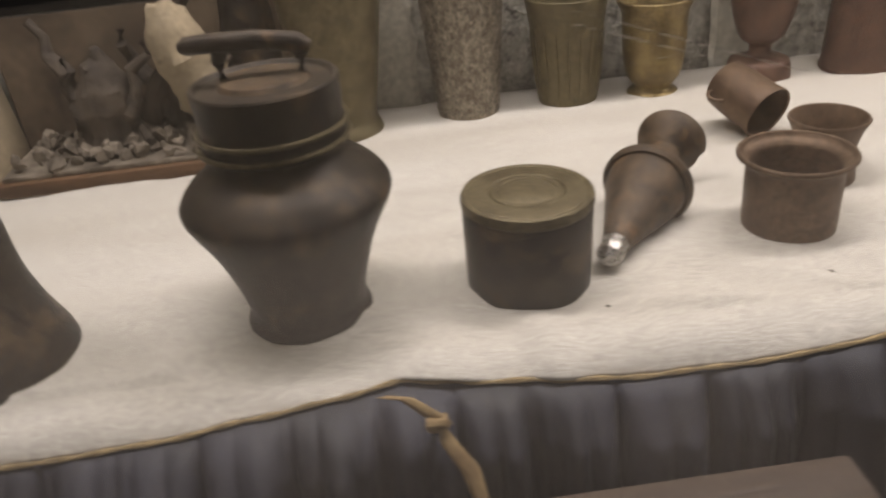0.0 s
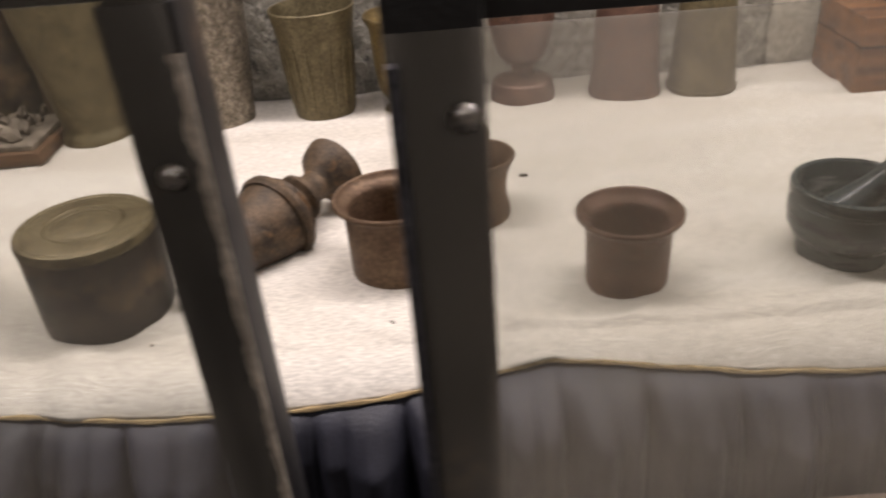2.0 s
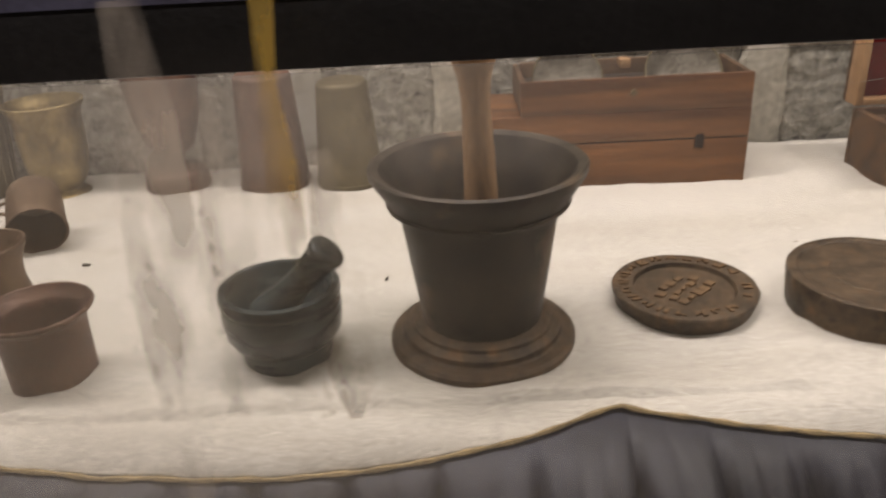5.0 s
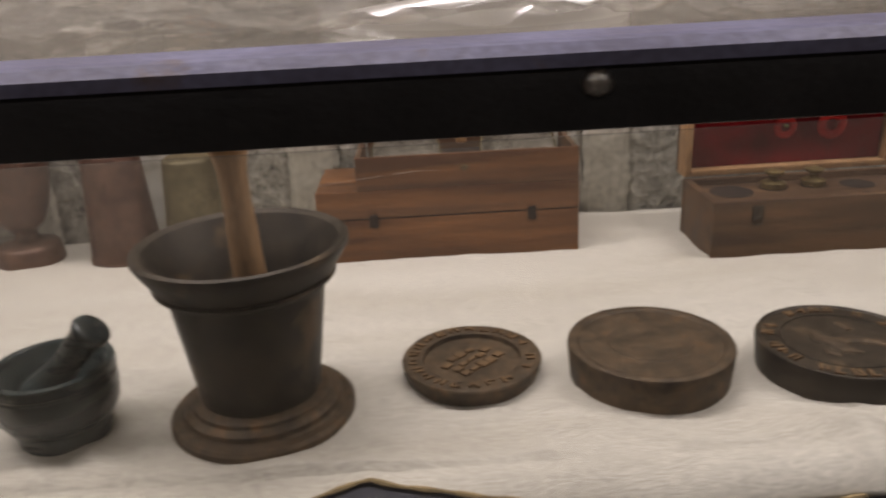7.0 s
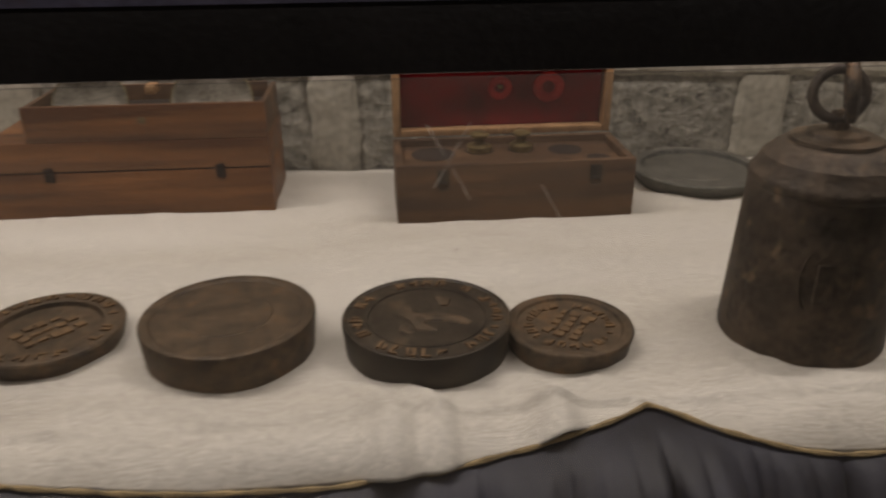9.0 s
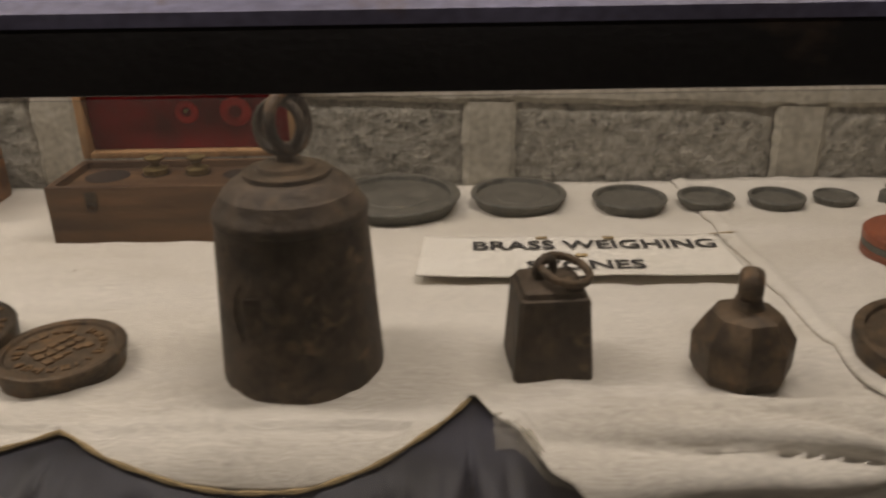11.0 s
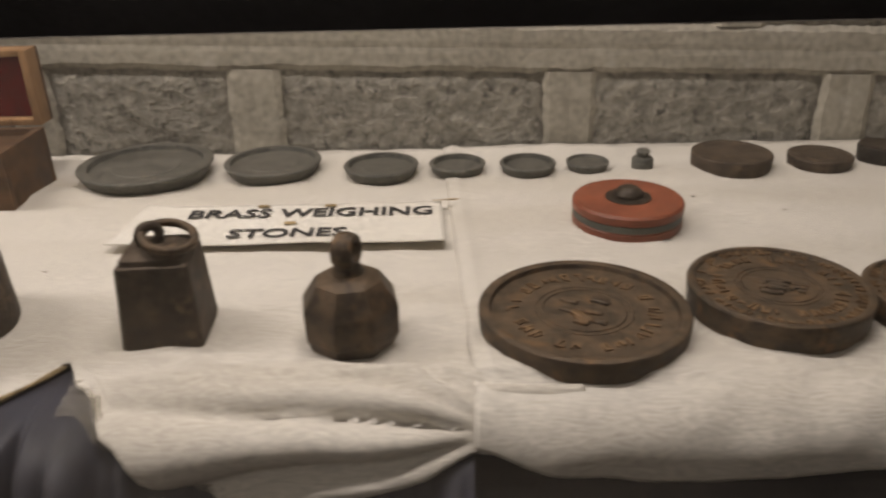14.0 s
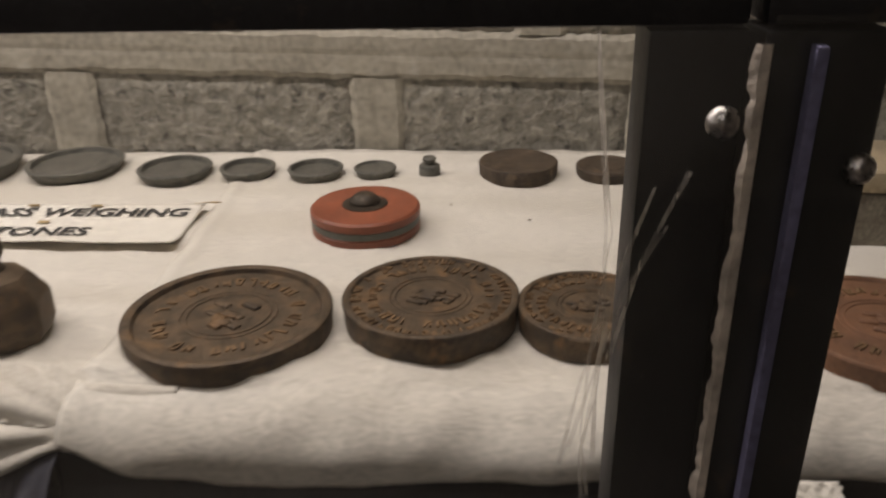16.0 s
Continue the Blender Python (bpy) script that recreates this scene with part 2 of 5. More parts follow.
def glass_mat(name, dust, streak=None, gloss_rough=0.04, bump=0.0, fade=None, shine=0.025, far=None):
    """Clear pane with a film of dust: mostly see-through, glossy at the surface, a thin grey veil in patches."""
    m = bpy.data.materials.new(name)
    m.use_nodes = True
    nt = m.node_tree
    n, l = nt.nodes, nt.links
    n.remove(n["Principled BSDF"])
    out = n["Material Output"]
    clear = n.new("ShaderNodeBsdfTransparent")
    clear.inputs[0].default_value = (0.93, 0.94, 0.92, 1)
    gloss = n.new("ShaderNodeBsdfGlossy")
    gloss.inputs["Roughness"].default_value = gloss_rough
    lw = n.new("ShaderNodeLayerWeight")
    lw.inputs[0].default_value = 0.5
    pw = n.new("ShaderNodeMath")
    pw.operation = "POWER"
    pw.inputs[1].default_value = 5.0
    l.new(lw.outputs["Facing"], pw.inputs[0])
    fr = n.new("ShaderNodeMapRange")
    fr.inputs[3].default_value, fr.inputs[4].default_value = shine, 1.0
    l.new(pw.outputs[0], fr.inputs[0])
    mixg = n.new("ShaderNodeMixShader")
    l.new(fr.outputs[0], mixg.inputs[0])
    l.new(clear.outputs[0], mixg.inputs[1])
    l.new(gloss.outputs[0], mixg.inputs[2])
    veil = n.new("ShaderNodeBsdfTranslucent")
    veil.inputs[0].default_value = (0.70, 0.64, 0.55, 1)
    veil2 = n.new("ShaderNodeBsdfDiffuse")
    veil2.inputs[0].default_value = (0.70, 0.64, 0.55, 1)
    both = n.new("ShaderNodeMixShader")
    both.inputs[0].default_value = 0.5
    l.new(veil.outputs[0], both.inputs[1])
    l.new(veil2.outputs[0], both.inputs[2])
    tc = n.new("ShaderNodeTexCoord")
    mp = n.new("ShaderNodeMapping")
    mp.inputs["Scale"].default_value = streak or (1, 1, 1)
    tx = n.new("ShaderNodeTexNoise")
    tx.inputs["Scale"].default_value, tx.inputs["Detail"].default_value = 7, 7
    l.new(tc.outputs["Object"], mp.inputs[0])
    l.new(mp.outputs[0], tx.inputs["Vector"])
    mr = n.new("ShaderNodeMapRange")
    mr.inputs[1].default_value, mr.inputs[2].default_value = 0.3, 0.75
    mr.inputs[3].default_value, mr.inputs[4].default_value = dust * 0.6, dust * 1.5
    l.new(tx.outputs["Fac"], mr.inputs[0])
    top = n.new("ShaderNodeMixShader")
    amount = mr.outputs[0]
    if fade:
        sx, fx, fm = n.new("ShaderNodeSeparateXYZ"), n.new("ShaderNodeMapRange"), n.new("ShaderNodeMath")
        fm.operation = "MULTIPLY"
        l.new(tc.outputs["Object"], sx.inputs[0])
        l.new(sx.outputs[0], fx.inputs[0])
        for k, value in zip((1, 2, 3, 4), fade):
            fx.inputs[k].default_value = value
        l.new(amount, fm.inputs[0])
        l.new(fx.outputs[0], fm.inputs[1])
        amount = fm.outputs[0]
        gx, gm = n.new("ShaderNodeMapRange"), n.new("ShaderNodeMath")
        gm.operation = "MULTIPLY"
        l.new(sx.outputs[0], gx.inputs[0])
        for k, value in zip((1, 2, 3, 4), far):
            gx.inputs[k].default_value = value
        l.new(amount, gm.inputs[0])
        l.new(gx.outputs[0], gm.inputs[1])
        amount = gm.outputs[0]
    l.new(amount, top.inputs[0])
    l.new(mixg.outputs[0], top.inputs[1])
    l.new(both.outputs[0], top.inputs[2])
    l.new(top.outputs[0], out.inputs["Surface"])
    if bump:
        cr = n.new("ShaderNodeTexNoise")
        cr.inputs["Scale"].default_value, cr.inputs["Detail"].default_value = 22, 3
        cr.inputs["Distortion"].default_value = 1.5
        l.new(tc.outputs["Object"], cr.inputs["Vector"])
        bp = n.new("ShaderNodeBump")
        bp.inputs["Strength"].default_value, bp.inputs["Distance"].default_value = bump, 0.01
        l.new(cr.outputs["Fac"], bp.inputs["Height"])
        l.new(bp.outputs[0], gloss.inputs["Normal"])
    return m


GLASS = glass_mat("dusty_glass", 0.078)
# Veil set thinner eastward: first about x 1.6, again about x 3.0.
GLASS_B = glass_mat("dusty_glass_thinner_east", 0.150, fade=(-0.64, -0.46, 1.0, 0.27), far=(0.70, 0.95, 1.0, 0.3))
GLASS_CLEAR = glass_mat("lightly_dusty_glass", 0.022)
GLASS_TOP = glass_mat("dusty_top_glass", 0.05)
FILM = glass_mat("crinkled_clear_film", 0.13, gloss_rough=0.17, bump=0.5, shine=0.32)
ROLLED = glass_mat("glow_catching_film", 0.16, gloss_rough=0.30, shine=0.40)


def film_mat(name, colour, cover, least=0.04, scale=16):
    """A patchy milky layer that scatters light from both of its sides."""
    m = bpy.data.materials.new(name)
    m.use_nodes = True
    n, l = m.node_tree.nodes, m.node_tree.links
    n.remove(n["Principled BSDF"])
    clear, thin, front, both, top = (n.new(k) for k in ("ShaderNodeBsdfTransparent", "ShaderNodeBsdfTranslucent", "ShaderNodeBsdfDiffuse", "ShaderNodeMixShader", "ShaderNodeMixShader"))
    thin.inputs[0].default_value = front.inputs[0].default_value = (*colour, 1)
    both.inputs[0].default_value = 0.5
    l.new(thin.outputs[0], both.inputs[1])
    l.new(front.outputs[0], both.inputs[2])
    tc, tx, mr, mp = n.new("ShaderNodeTexCoord"), n.new("ShaderNodeTexNoise"), n.new("ShaderNodeMapRange"), n.new("ShaderNodeMapping")
    mp.inputs["Scale"].default_value = (4, 1, 1)
    tx.inputs["Scale"].default_value, tx.inputs["Detail"].default_value = scale, 8
    l.new(tc.outputs["Object"], mp.inputs[0])
    l.new(mp.outputs[0], tx.inputs["Vector"])
    mr.inputs[1].default_value, mr.inputs[2].default_value = 0.46, 0.66
    mr.inputs[3].default_value, mr.inputs[4].default_value = cover * least, cover
    l.new(tx.outputs["Fac"], mr.inputs[0])
    l.new(mr.outputs[0], top.inputs[0])
    l.new(clear.outputs[0], top.inputs[1])
    l.new(both.outputs[0], top.inputs[2])
    l.new(top.outputs[0], n["Material Output"].inputs["Surface"])
    return m


SMEAR = film_mat("milky_glue_smear", (0.58, 0.51, 0.41), 0.48)
SMEAR_YELLOW = film_mat("amber_glue_run", (0.50, 0.33, 0.07), 0.72)
TAPE = film_mat("scuffed_plastic", (0.85, 0.80, 0.70), 0.62, 0.35, 60)

# ---- helpers for things ----


def part(name, bm, material, parent=None, label="", smooth=35):
    me = bpy.data.meshes.new(name)
    bmesh.ops.recalc_face_normals(bm, faces=bm.faces[:])
    bm.to_mesh(me)
    bm.free()
    if material:
        me.materials.append(material)
    if smooth:
        me.polygons.foreach_set("use_smooth", [True] * len(me.polygons))
        me.set_sharp_from_angle(angle=radians(smooth))
    ob = new(name, me)
    if parent:
        ob.parent = parent
    if label:
        ob["label"] = label
    return ob


def thing(name, m, label, category, group=""):
    ob = new(name)
    ob.empty_display_size = 0.02
    ob.matrix_world = m
    return tagged(ob, label, category, group)


def lathe(profile, seg=56, bm=None, m=None):
    """A turned solid: (radius, height) from the bottom's middle, over the outside and back to the axis."""
    bm = bm or bmesh.new()
    rings = []
    for r, z in profile:
        if r < 1e-5:
            rings.append([bm.verts.new((0, 0, z))])
        else:
            rings.append([bm.verts.new((r * math.cos(2 * math.pi * i / seg), r * math.sin(2 * math.pi * i / seg), z)) for i in range(seg)])
    for a, b in zip(rings, rings[1:]):
        for i in range(seg):
            j = (i + 1) % seg
            if len(a) == 1 and len(b) > 1:
                bm.faces.new((a[0], b[j], b[i]))
            elif len(b) == 1 and len(a) > 1:
                bm.faces.new((a[i], a[j], b[0]))
            elif len(a) > 1:
                bm.faces.new((a[i], a[j], b[j], b[i]))
    if m:
        bmesh.ops.transform(bm, matrix=m, verts=[v for ring in rings for v in ring])
    return bm


def curve_profile(points, n=5):
    """Rounds a profile with Catmull-Rom, n steps to a stretch."""
    out = []
    pts = [points[0]] + list(points) + [points[-1]]
    for k in range(1, len(pts) - 2):
        p0, p1, p2, p3 = (Vector((*q, 0)) for q in pts[k - 1:k + 3])
        for s in range(n):
            u = s / n
            q = 0.5 * ((2 * p1) + (p2 - p0) * u + (2 * p0 - 5 * p1 + 4 * p2 - p3) * u * u + (3 * p1 - p0 - 3 * p2 + p3) * u ** 3)
            out.append((max(q.x, 0), q.y))
    out.append(tuple(points[-1]))
    return out


def slab(size, centre=(0, 0, 0), bevel=0.0, bm=None, m=None, segments=2):
    bm = bm or bmesh.new()
    mm = (m or Matrix()) @ Matrix.Translation(centre) @ Matrix.Diagonal((*size, 1))
    made = bmesh.ops.create_cube(bm, size=1, matrix=mm)
    if bevel:
        edges = list({e for v in made["verts"] for e in v.link_edges})
        bmesh.ops.bevel(bm, geom=edges, offset=bevel, segments=segments, affect="EDGES", profile=0.6)
    return bm


def ring(major, minor, m=None, bm=None, seg=40, tube=12, flat=1.0):
    bm = bm or bmesh.new()
    rows = []
    for i in range(seg):
        a = 2 * math.pi * i / seg
        row = []
        for j in range(tube):
            b = 2 * math.pi * j / tube
            p = Vector(((major + minor * math.cos(b)) * math.cos(a), (major + minor * math.cos(b)) * math.sin(a), minor * flat * math.sin(b)))
            row.append(bm.verts.new((m @ p) if m else p))
        rows.append(row)
    for i in range(seg):
        for j in range(tube):
            bm.faces.new((rows[i][j], rows[(i + 1) % seg][j], rows[(i + 1) % seg][(j + 1) % tube], rows[i][(j + 1) % tube]))
    return bm


def tube(points, radii, seg=10, bm=None):
    """A tapered tube along points, closed at both ends."""
    bm = bm or bmesh.new()
    pts = [Vector(p) for p in points]
    rings = []
    for k, p in enumerate(pts):
        d = (pts[min(k + 1, len(pts) - 1)] - pts[max(k - 1, 0)]).normalized()
        q = d.to_track_quat("Z", "Y")
        rings.append([bm.verts.new(p + q @ Vector((radii[k] * math.cos(2 * math.pi * i / seg), radii[k] * math.sin(2 * math.pi * i / seg), 0))) for i in range(seg)])
    for a, b in zip(rings, rings[1:]):
        for i in range(seg):
            bm.faces.new((a[i], a[(i + 1) % seg], b[(i + 1) % seg], b[i]))
    bm.faces.new(rings[0][::-1])
    bm.faces.new(rings[-1])
    return bm


def roughen(bm, amount, scale, seed=0.0):
    for v in bm.verts:
        v.co += v.normal * noise.noise(v.co * scale + Vector((seed, seed, seed))) * amount if v.normal.length else Vector()
    return bm


TABLE = 0.90

# ---- the room ----
FRONT, BACK, LEFT, RIGHT, TOP = -2.6, 1.0, -1.6, 5.0, 2.8


def setting(name, bm, material, label="", smooth=0):
    ob = part(name, bm, material, smooth=smooth)
    return tagged(ob, label, kind="structure")


setting("floor", slab((RIGHT - LEFT + 0.4, BACK - FRONT + 0.7, 0.1), ((LEFT + RIGHT) / 2, (FRONT + BACK) / 2 + 0.15, -0.05)), FLOORM, "dark stone floor of the room")
setting("ceiling", slab((RIGHT - LEFT + 0.4, BACK - FRONT + 0.7, 0.1), ((LEFT + RIGHT) / 2, (FRONT + BACK) / 2 + 0.15, TOP + 0.05)), ROOM, "plain plaster ceiling")
setting("wall_west", slab((0.2, BACK - FRONT, TOP), (LEFT - 0.1, (FRONT + BACK) / 2, TOP / 2)), ROOM, "plain plaster wall")
setting("wall_east", slab((0.2, BACK - FRONT, TOP), (RIGHT + 0.1, (FRONT + BACK) / 2, TOP / 2)), ROOM, "plain plaster wall")
setting("wall_south", slab((RIGHT - LEFT + 0.4, 0.2, TOP), ((LEFT + RIGHT) / 2, FRONT - 0.1, TOP / 2)), ROOM, "plain plaster wall")
wall = setting("wall_north", slab((RIGHT - LEFT + 0.4, 0.3, TOP), ((LEFT + RIGHT) / 2, BACK + 0.163, TOP / 2)), STONE, "rough granite block wall with raised pale mortar joints")

# stone courses: each block's span along the wall; the course falls a little from west to east


def course_top(x):
    return 1.045 - 0.0295 * (x - 1.27)


LOW = [(-0.60, -0.25), (-0.19, 0.12), (0.18, 0.44), (0.50, 0.765), (0.83, 1.21), (1.265, 1.370), (1.427, 1.567), (1.630, 1.946), (2.005, 2.215),
       (2.270, 2.490), (2.558, 2.887), (2.949, 3.232), (3.298, 3.620), (3.68, 3.96), (4.02, 4.3)]
HIGH = [(-0.45, -0.05), (0.01, 0.30), (0.36, 0.66), (0.72, 1.02), (1.08, 1.345), (1.400, 1.437), (1.490, 1.78), (1.84, 2.13), (2.19, 2.425), (2.500, 2.700), (2.760, 3.09),
        (3.15, 3.44), (3.50, 3.83), (3.89, 4.2)]


def rough_block(x0, x1, low, high, seed):
    """A stone face, lumpy and a little recessed behind the joints, with worn corners."""
    nx, nz = max(6, int((x1 - x0) / 0.006)), 34
    verts, faces = [], []
    for j in range(nz + 1):
        for i in range(nx + 1):
            u, v = i / nx, j / nz
            x = x0 + (x1 - x0) * u
            z = low(x) + (high(x) - low(x)) * v
            edge = min(u * (x1 - x0), (1 - u) * (x1 - x0), v * 0.14, (1 - v) * 0.14)
            q = Vector((x * 26, seed * 3.1, z * 26))
            y = 0.0022 * noise.noise(q * 0.6) + 0.0015 * noise.noise(q * 3.1) + 0.0010 * noise.noise(q * 7.3)
            y += 0.0045 * max(0.0, 1 - edge / 0.010) - 0.003
            verts.append((x + 0.003 * noise.noise(q * 0.7), BACK + 0.0065 + y, z + 0.003 * noise.noise(q * 0.7 + Vector((9, 0, 0)))))
    for j in range(nz):
        for i in range(nx):
            a = j * (nx + 1) + i
            faces.append((a, a + 1, a + nx + 2, a + nx + 1))
    me = bpy.data.meshes.new("stone")
    me.from_pydata(verts, [], faces)
    me.materials.append(STONE)
    me.polygons.foreach_set("use_smooth", [True] * len(faces))
    ob = new("stone", me)
    ob.parent = wall
    return ob


for k, (a, b) in enumerate(LOW):
    rough_block(a, b, lambda x: course_top(x) - 0.21, course_top, k)
for k, (a, b) in enumerate(HIGH):
    rough_block(a, b, lambda x: course_top(x) + 0.056, lambda x: course_top(x) + 0.245, 40 + k)


def joint(x0, x1, low, high, seed):
    """A raised band of mortar with a wavering edge and a struck line along its middle."""
    along = (x1 - x0) > 0.3
    n = max(8, int((x1 - x0 if along else 0.21) / 0.005))
    m = 8
    verts, faces = [], []
    for i in range(n + 1):
        for j in range(m + 1):
            u, v = i / n, j / m
            if along:
                x = x0 + (x1 - x0) * u
                z = low(x) + (high(x) - low(x)) * v
            else:
                x = x0 + (x1 - x0) * v
                z = low(x) + (high(x) - low(x)) * u
            w = min(v, 1 - v) * 2
            q = Vector((x * 18, seed, z * 18))
            y = BACK - 0.0012 * noise.noise(q * 2) + (0.0050 if w == 0 else 0.0)
            if j == 4:
                y += 0.0007
            shift = 0.0030 * noise.noise(q * 1.7) + 0.0026 * noise.noise(q * 6.1) if w < 0.3 else 0
            verts.append((x + (0 if along else shift), y, z + (shift if along else 0)))
    for i in range(n):
        for j in range(m):
            a = i * (m + 1) + j
            faces.append((a, a + m + 1, a + m + 2, a + 1))
    me = bpy.data.meshes.new("mortar_joint")
    me.from_pydata(verts, [], faces)
    me.materials.append(MORTAR)
    ob = new("mortar_joint", me)
    ob.parent = wall


def line_at(offset):
    return lambda x: course_top(x) + offset


joint(-1.0, 4.6, line_at(-0.002), line_at(0.058), 1)
joint(-1.0, 4.6, line_at(0.243), line_at(0.30), 2)
for k, ((a, b), (c, d)) in enumerate(zip(LOW, LOW[1:])):
    joint(b - 0.001, c + 0.001, line_at(-0.21), line_at(0.0), 5 + k)
for k, ((a, b), (c, d)) in enumerate(zip(HIGH, HIGH[1:])):
    joint(b - 0.001, c + 0.001, line_at(0.056), line_at(0.245), 30 + k)

# ---- tube lights under the ceiling ----
EMIT = bpy.data.materials.new("lit_tube")
EMIT.use_nodes = True
EMIT.node_tree.nodes["Principled BSDF"].inputs["Emission Color"].default_value = (1, 0.90, 0.74, 1)
EMIT.node_tree.nodes["Principled BSDF"].inputs["Emission Strength"].default_value = 10
for tx, ty, tz in TUBES:
    lamp = thing("tube_light", pose(tx, ty, tz), "lit fluorescent tube in a plain white ceiling batten", "lamp", "ceiling tube lights")
    part("batten", slab((0.94, 0.05, 0.04), (0, 0, 0.045), 0.004), ROOM, lamp)
    part("glow_tube", tube([(-0.45, 0, 0.012), (0.45, 0, 0.012)], [0.012, 0.012]), EMIT, lamp)
    for s in (-0.3, 0.3):
        part("hanger", slab((0.02, 0.02, TOP - tz - 0.065), (s, 0, (TOP - tz + 0.065) / 2)), IRON, lamp)

# ---- the long table with its cloths ----
table = thing("display_table", pose(1.7, 0.730, 0), "long plain display table hidden under cloths against the wall", "table")
part("tabletop", slab((4.8, 0.505, 0.04), (0, 0.0115, 0.873), 0.004), WOOD_DARK, table)
for sx in (-2.3, -0.8, 0.8, 2.3):
    for sy in (-0.21, 0.21):
        part("leg", slab((0.05, 0.05, 0.853), (sx, sy, 0.4265), 0.004), WOOD_DARK, table)

PINS = [(-0.70, 0.457), (-0.25, 0.452), (0.25, 0.457), (0.775, 0.455), (1.212, 0.459), (1.685, 0.477), (2.205, 0.486), (2.485, 0.521)]
SAG = 0.425
EDGE_Y, EDGE_RY, EDGE_RZ = 0.436, 0.040, 0.030
ARC = EDGE_RY * 1.4


def section(s, out=0.0):
    """A point of the cloth's cross-section at s metres from the start of the rounded edge (negative: on the flat top)."""
    if s <= 0:
        return EDGE_Y + EDGE_RY - s, TABLE + out
    if s < ARC:
        a = s / ARC * math.pi / 2
        return EDGE_Y + EDGE_RY - (EDGE_RY + out) * math.sin(a), TABLE - EDGE_RZ + (EDGE_RZ + out) * math.cos(a)
    return EDGE_Y - out, TABLE - EDGE_RZ - (s - ARC)


def hem(x):
    """How far the west cloth reaches past the start of the rounded edge."""
    if x >= PINS[-1][0]:
        drops = [(2.485, -0.033), (2.51, 0.0), (2.54, 0.036), (2.58, 0.064), (2.63, 0.080), (2.68, 0.078), (2.73, 0.064), (2.775, 0.048), (2.85, 0.046)]
        for (xa, sa), (xb, sb) in zip(drops, drops[1:]):
            if x <= xb:
                u = (x - xa) / (xb - xa)
                return sa + (sb - sa) * u * u * (3 - 2 * u)
        return drops[-1][1]
    for (xa, ya), (xb, yb) in zip(PINS, PINS[1:]):
        if xa <= x <= xb:
            u = (x - xa) / (xb - xa)
            y = ya + (yb - ya) * u
            low = SAG + 0.006 * noise.noise(Vector((x * 3, 4, 0)))
            y -= (y - low) * (4 * u * (1 - u)) ** 0.95
            y += 0.0025 * noise.noise(Vector((x * 25, 0, 0)))
            break
    table_ = [(0.418, 78), (0.422, 75), (0.429, 68), (0.435, 60), (0.449, 45), (0.463, 30), (0.488, 0)]
    if y >= 0.488:
        return 0.476 - (y - 0.012)
    for (y0, a0), (y1, a1) in zip(table_, table_[1:]):
        if y <= y1:
            return ARC * (a0 + (a1 - a0) * max(0, (y - y0) / (y1 - y0))) / 90
    return 0


def fold(x, y):
    """Low creases of the cotton on the table."""
    z = 0.0040 * noise.noise(Vector((x * 5, y * 22, 1))) + 0.0022 * noise.noise(Vector((x * 30, y * 70, 2)))
    near = max(0, min(1, (0.555 - y) / 0.07)) * (0.3 if x > 2.77 else 0.75)
    z += near * (0.0090 * (1 - abs(noise.noise(Vector((x * 9 + y * 6, y * 13, 21))))) ** 7 + 0.0040 * noise.noise(Vector((x * 14, y * 20, 31))))
    z += 0.0034 * (1 - abs(noise.noise(Vector((x * 2.2 + 3, y * 11 + x, 11))))) ** 6
    z += 0.0014 * max(0, noise.noise(Vector((x * 3 + y * 9, y * 5, 7)))) ** 2 * 2
    return z


def sheet(name, columns, rows, place, material, parent, thick=0.0015, label=""):
    verts, faces = [], []
    for i in range(columns + 1):
        for j in range(rows + 1):
            verts.append(place(i / columns, j / rows))
    for i in range(columns):
        for j in range(rows):
            a = i * (rows + 1) + j
            faces.append((a, a + 1, a + rows + 2, a + rows + 1))
    me = bpy.data.meshes.new(name)
    me.from_pydata(verts, [], faces)
    me.materials.append(material)
    me.polygons.foreach_set("use_smooth", [True] * len(faces))
    ob = new(name, me)
    if parent:
        ob.parent = parent
    if label:
        ob["label"] = label
    if thick:
        sol = ob.modifiers.new("thickness", "SOLIDIFY")
        sol.thickness, sol.offset = thick, 0
    return ob


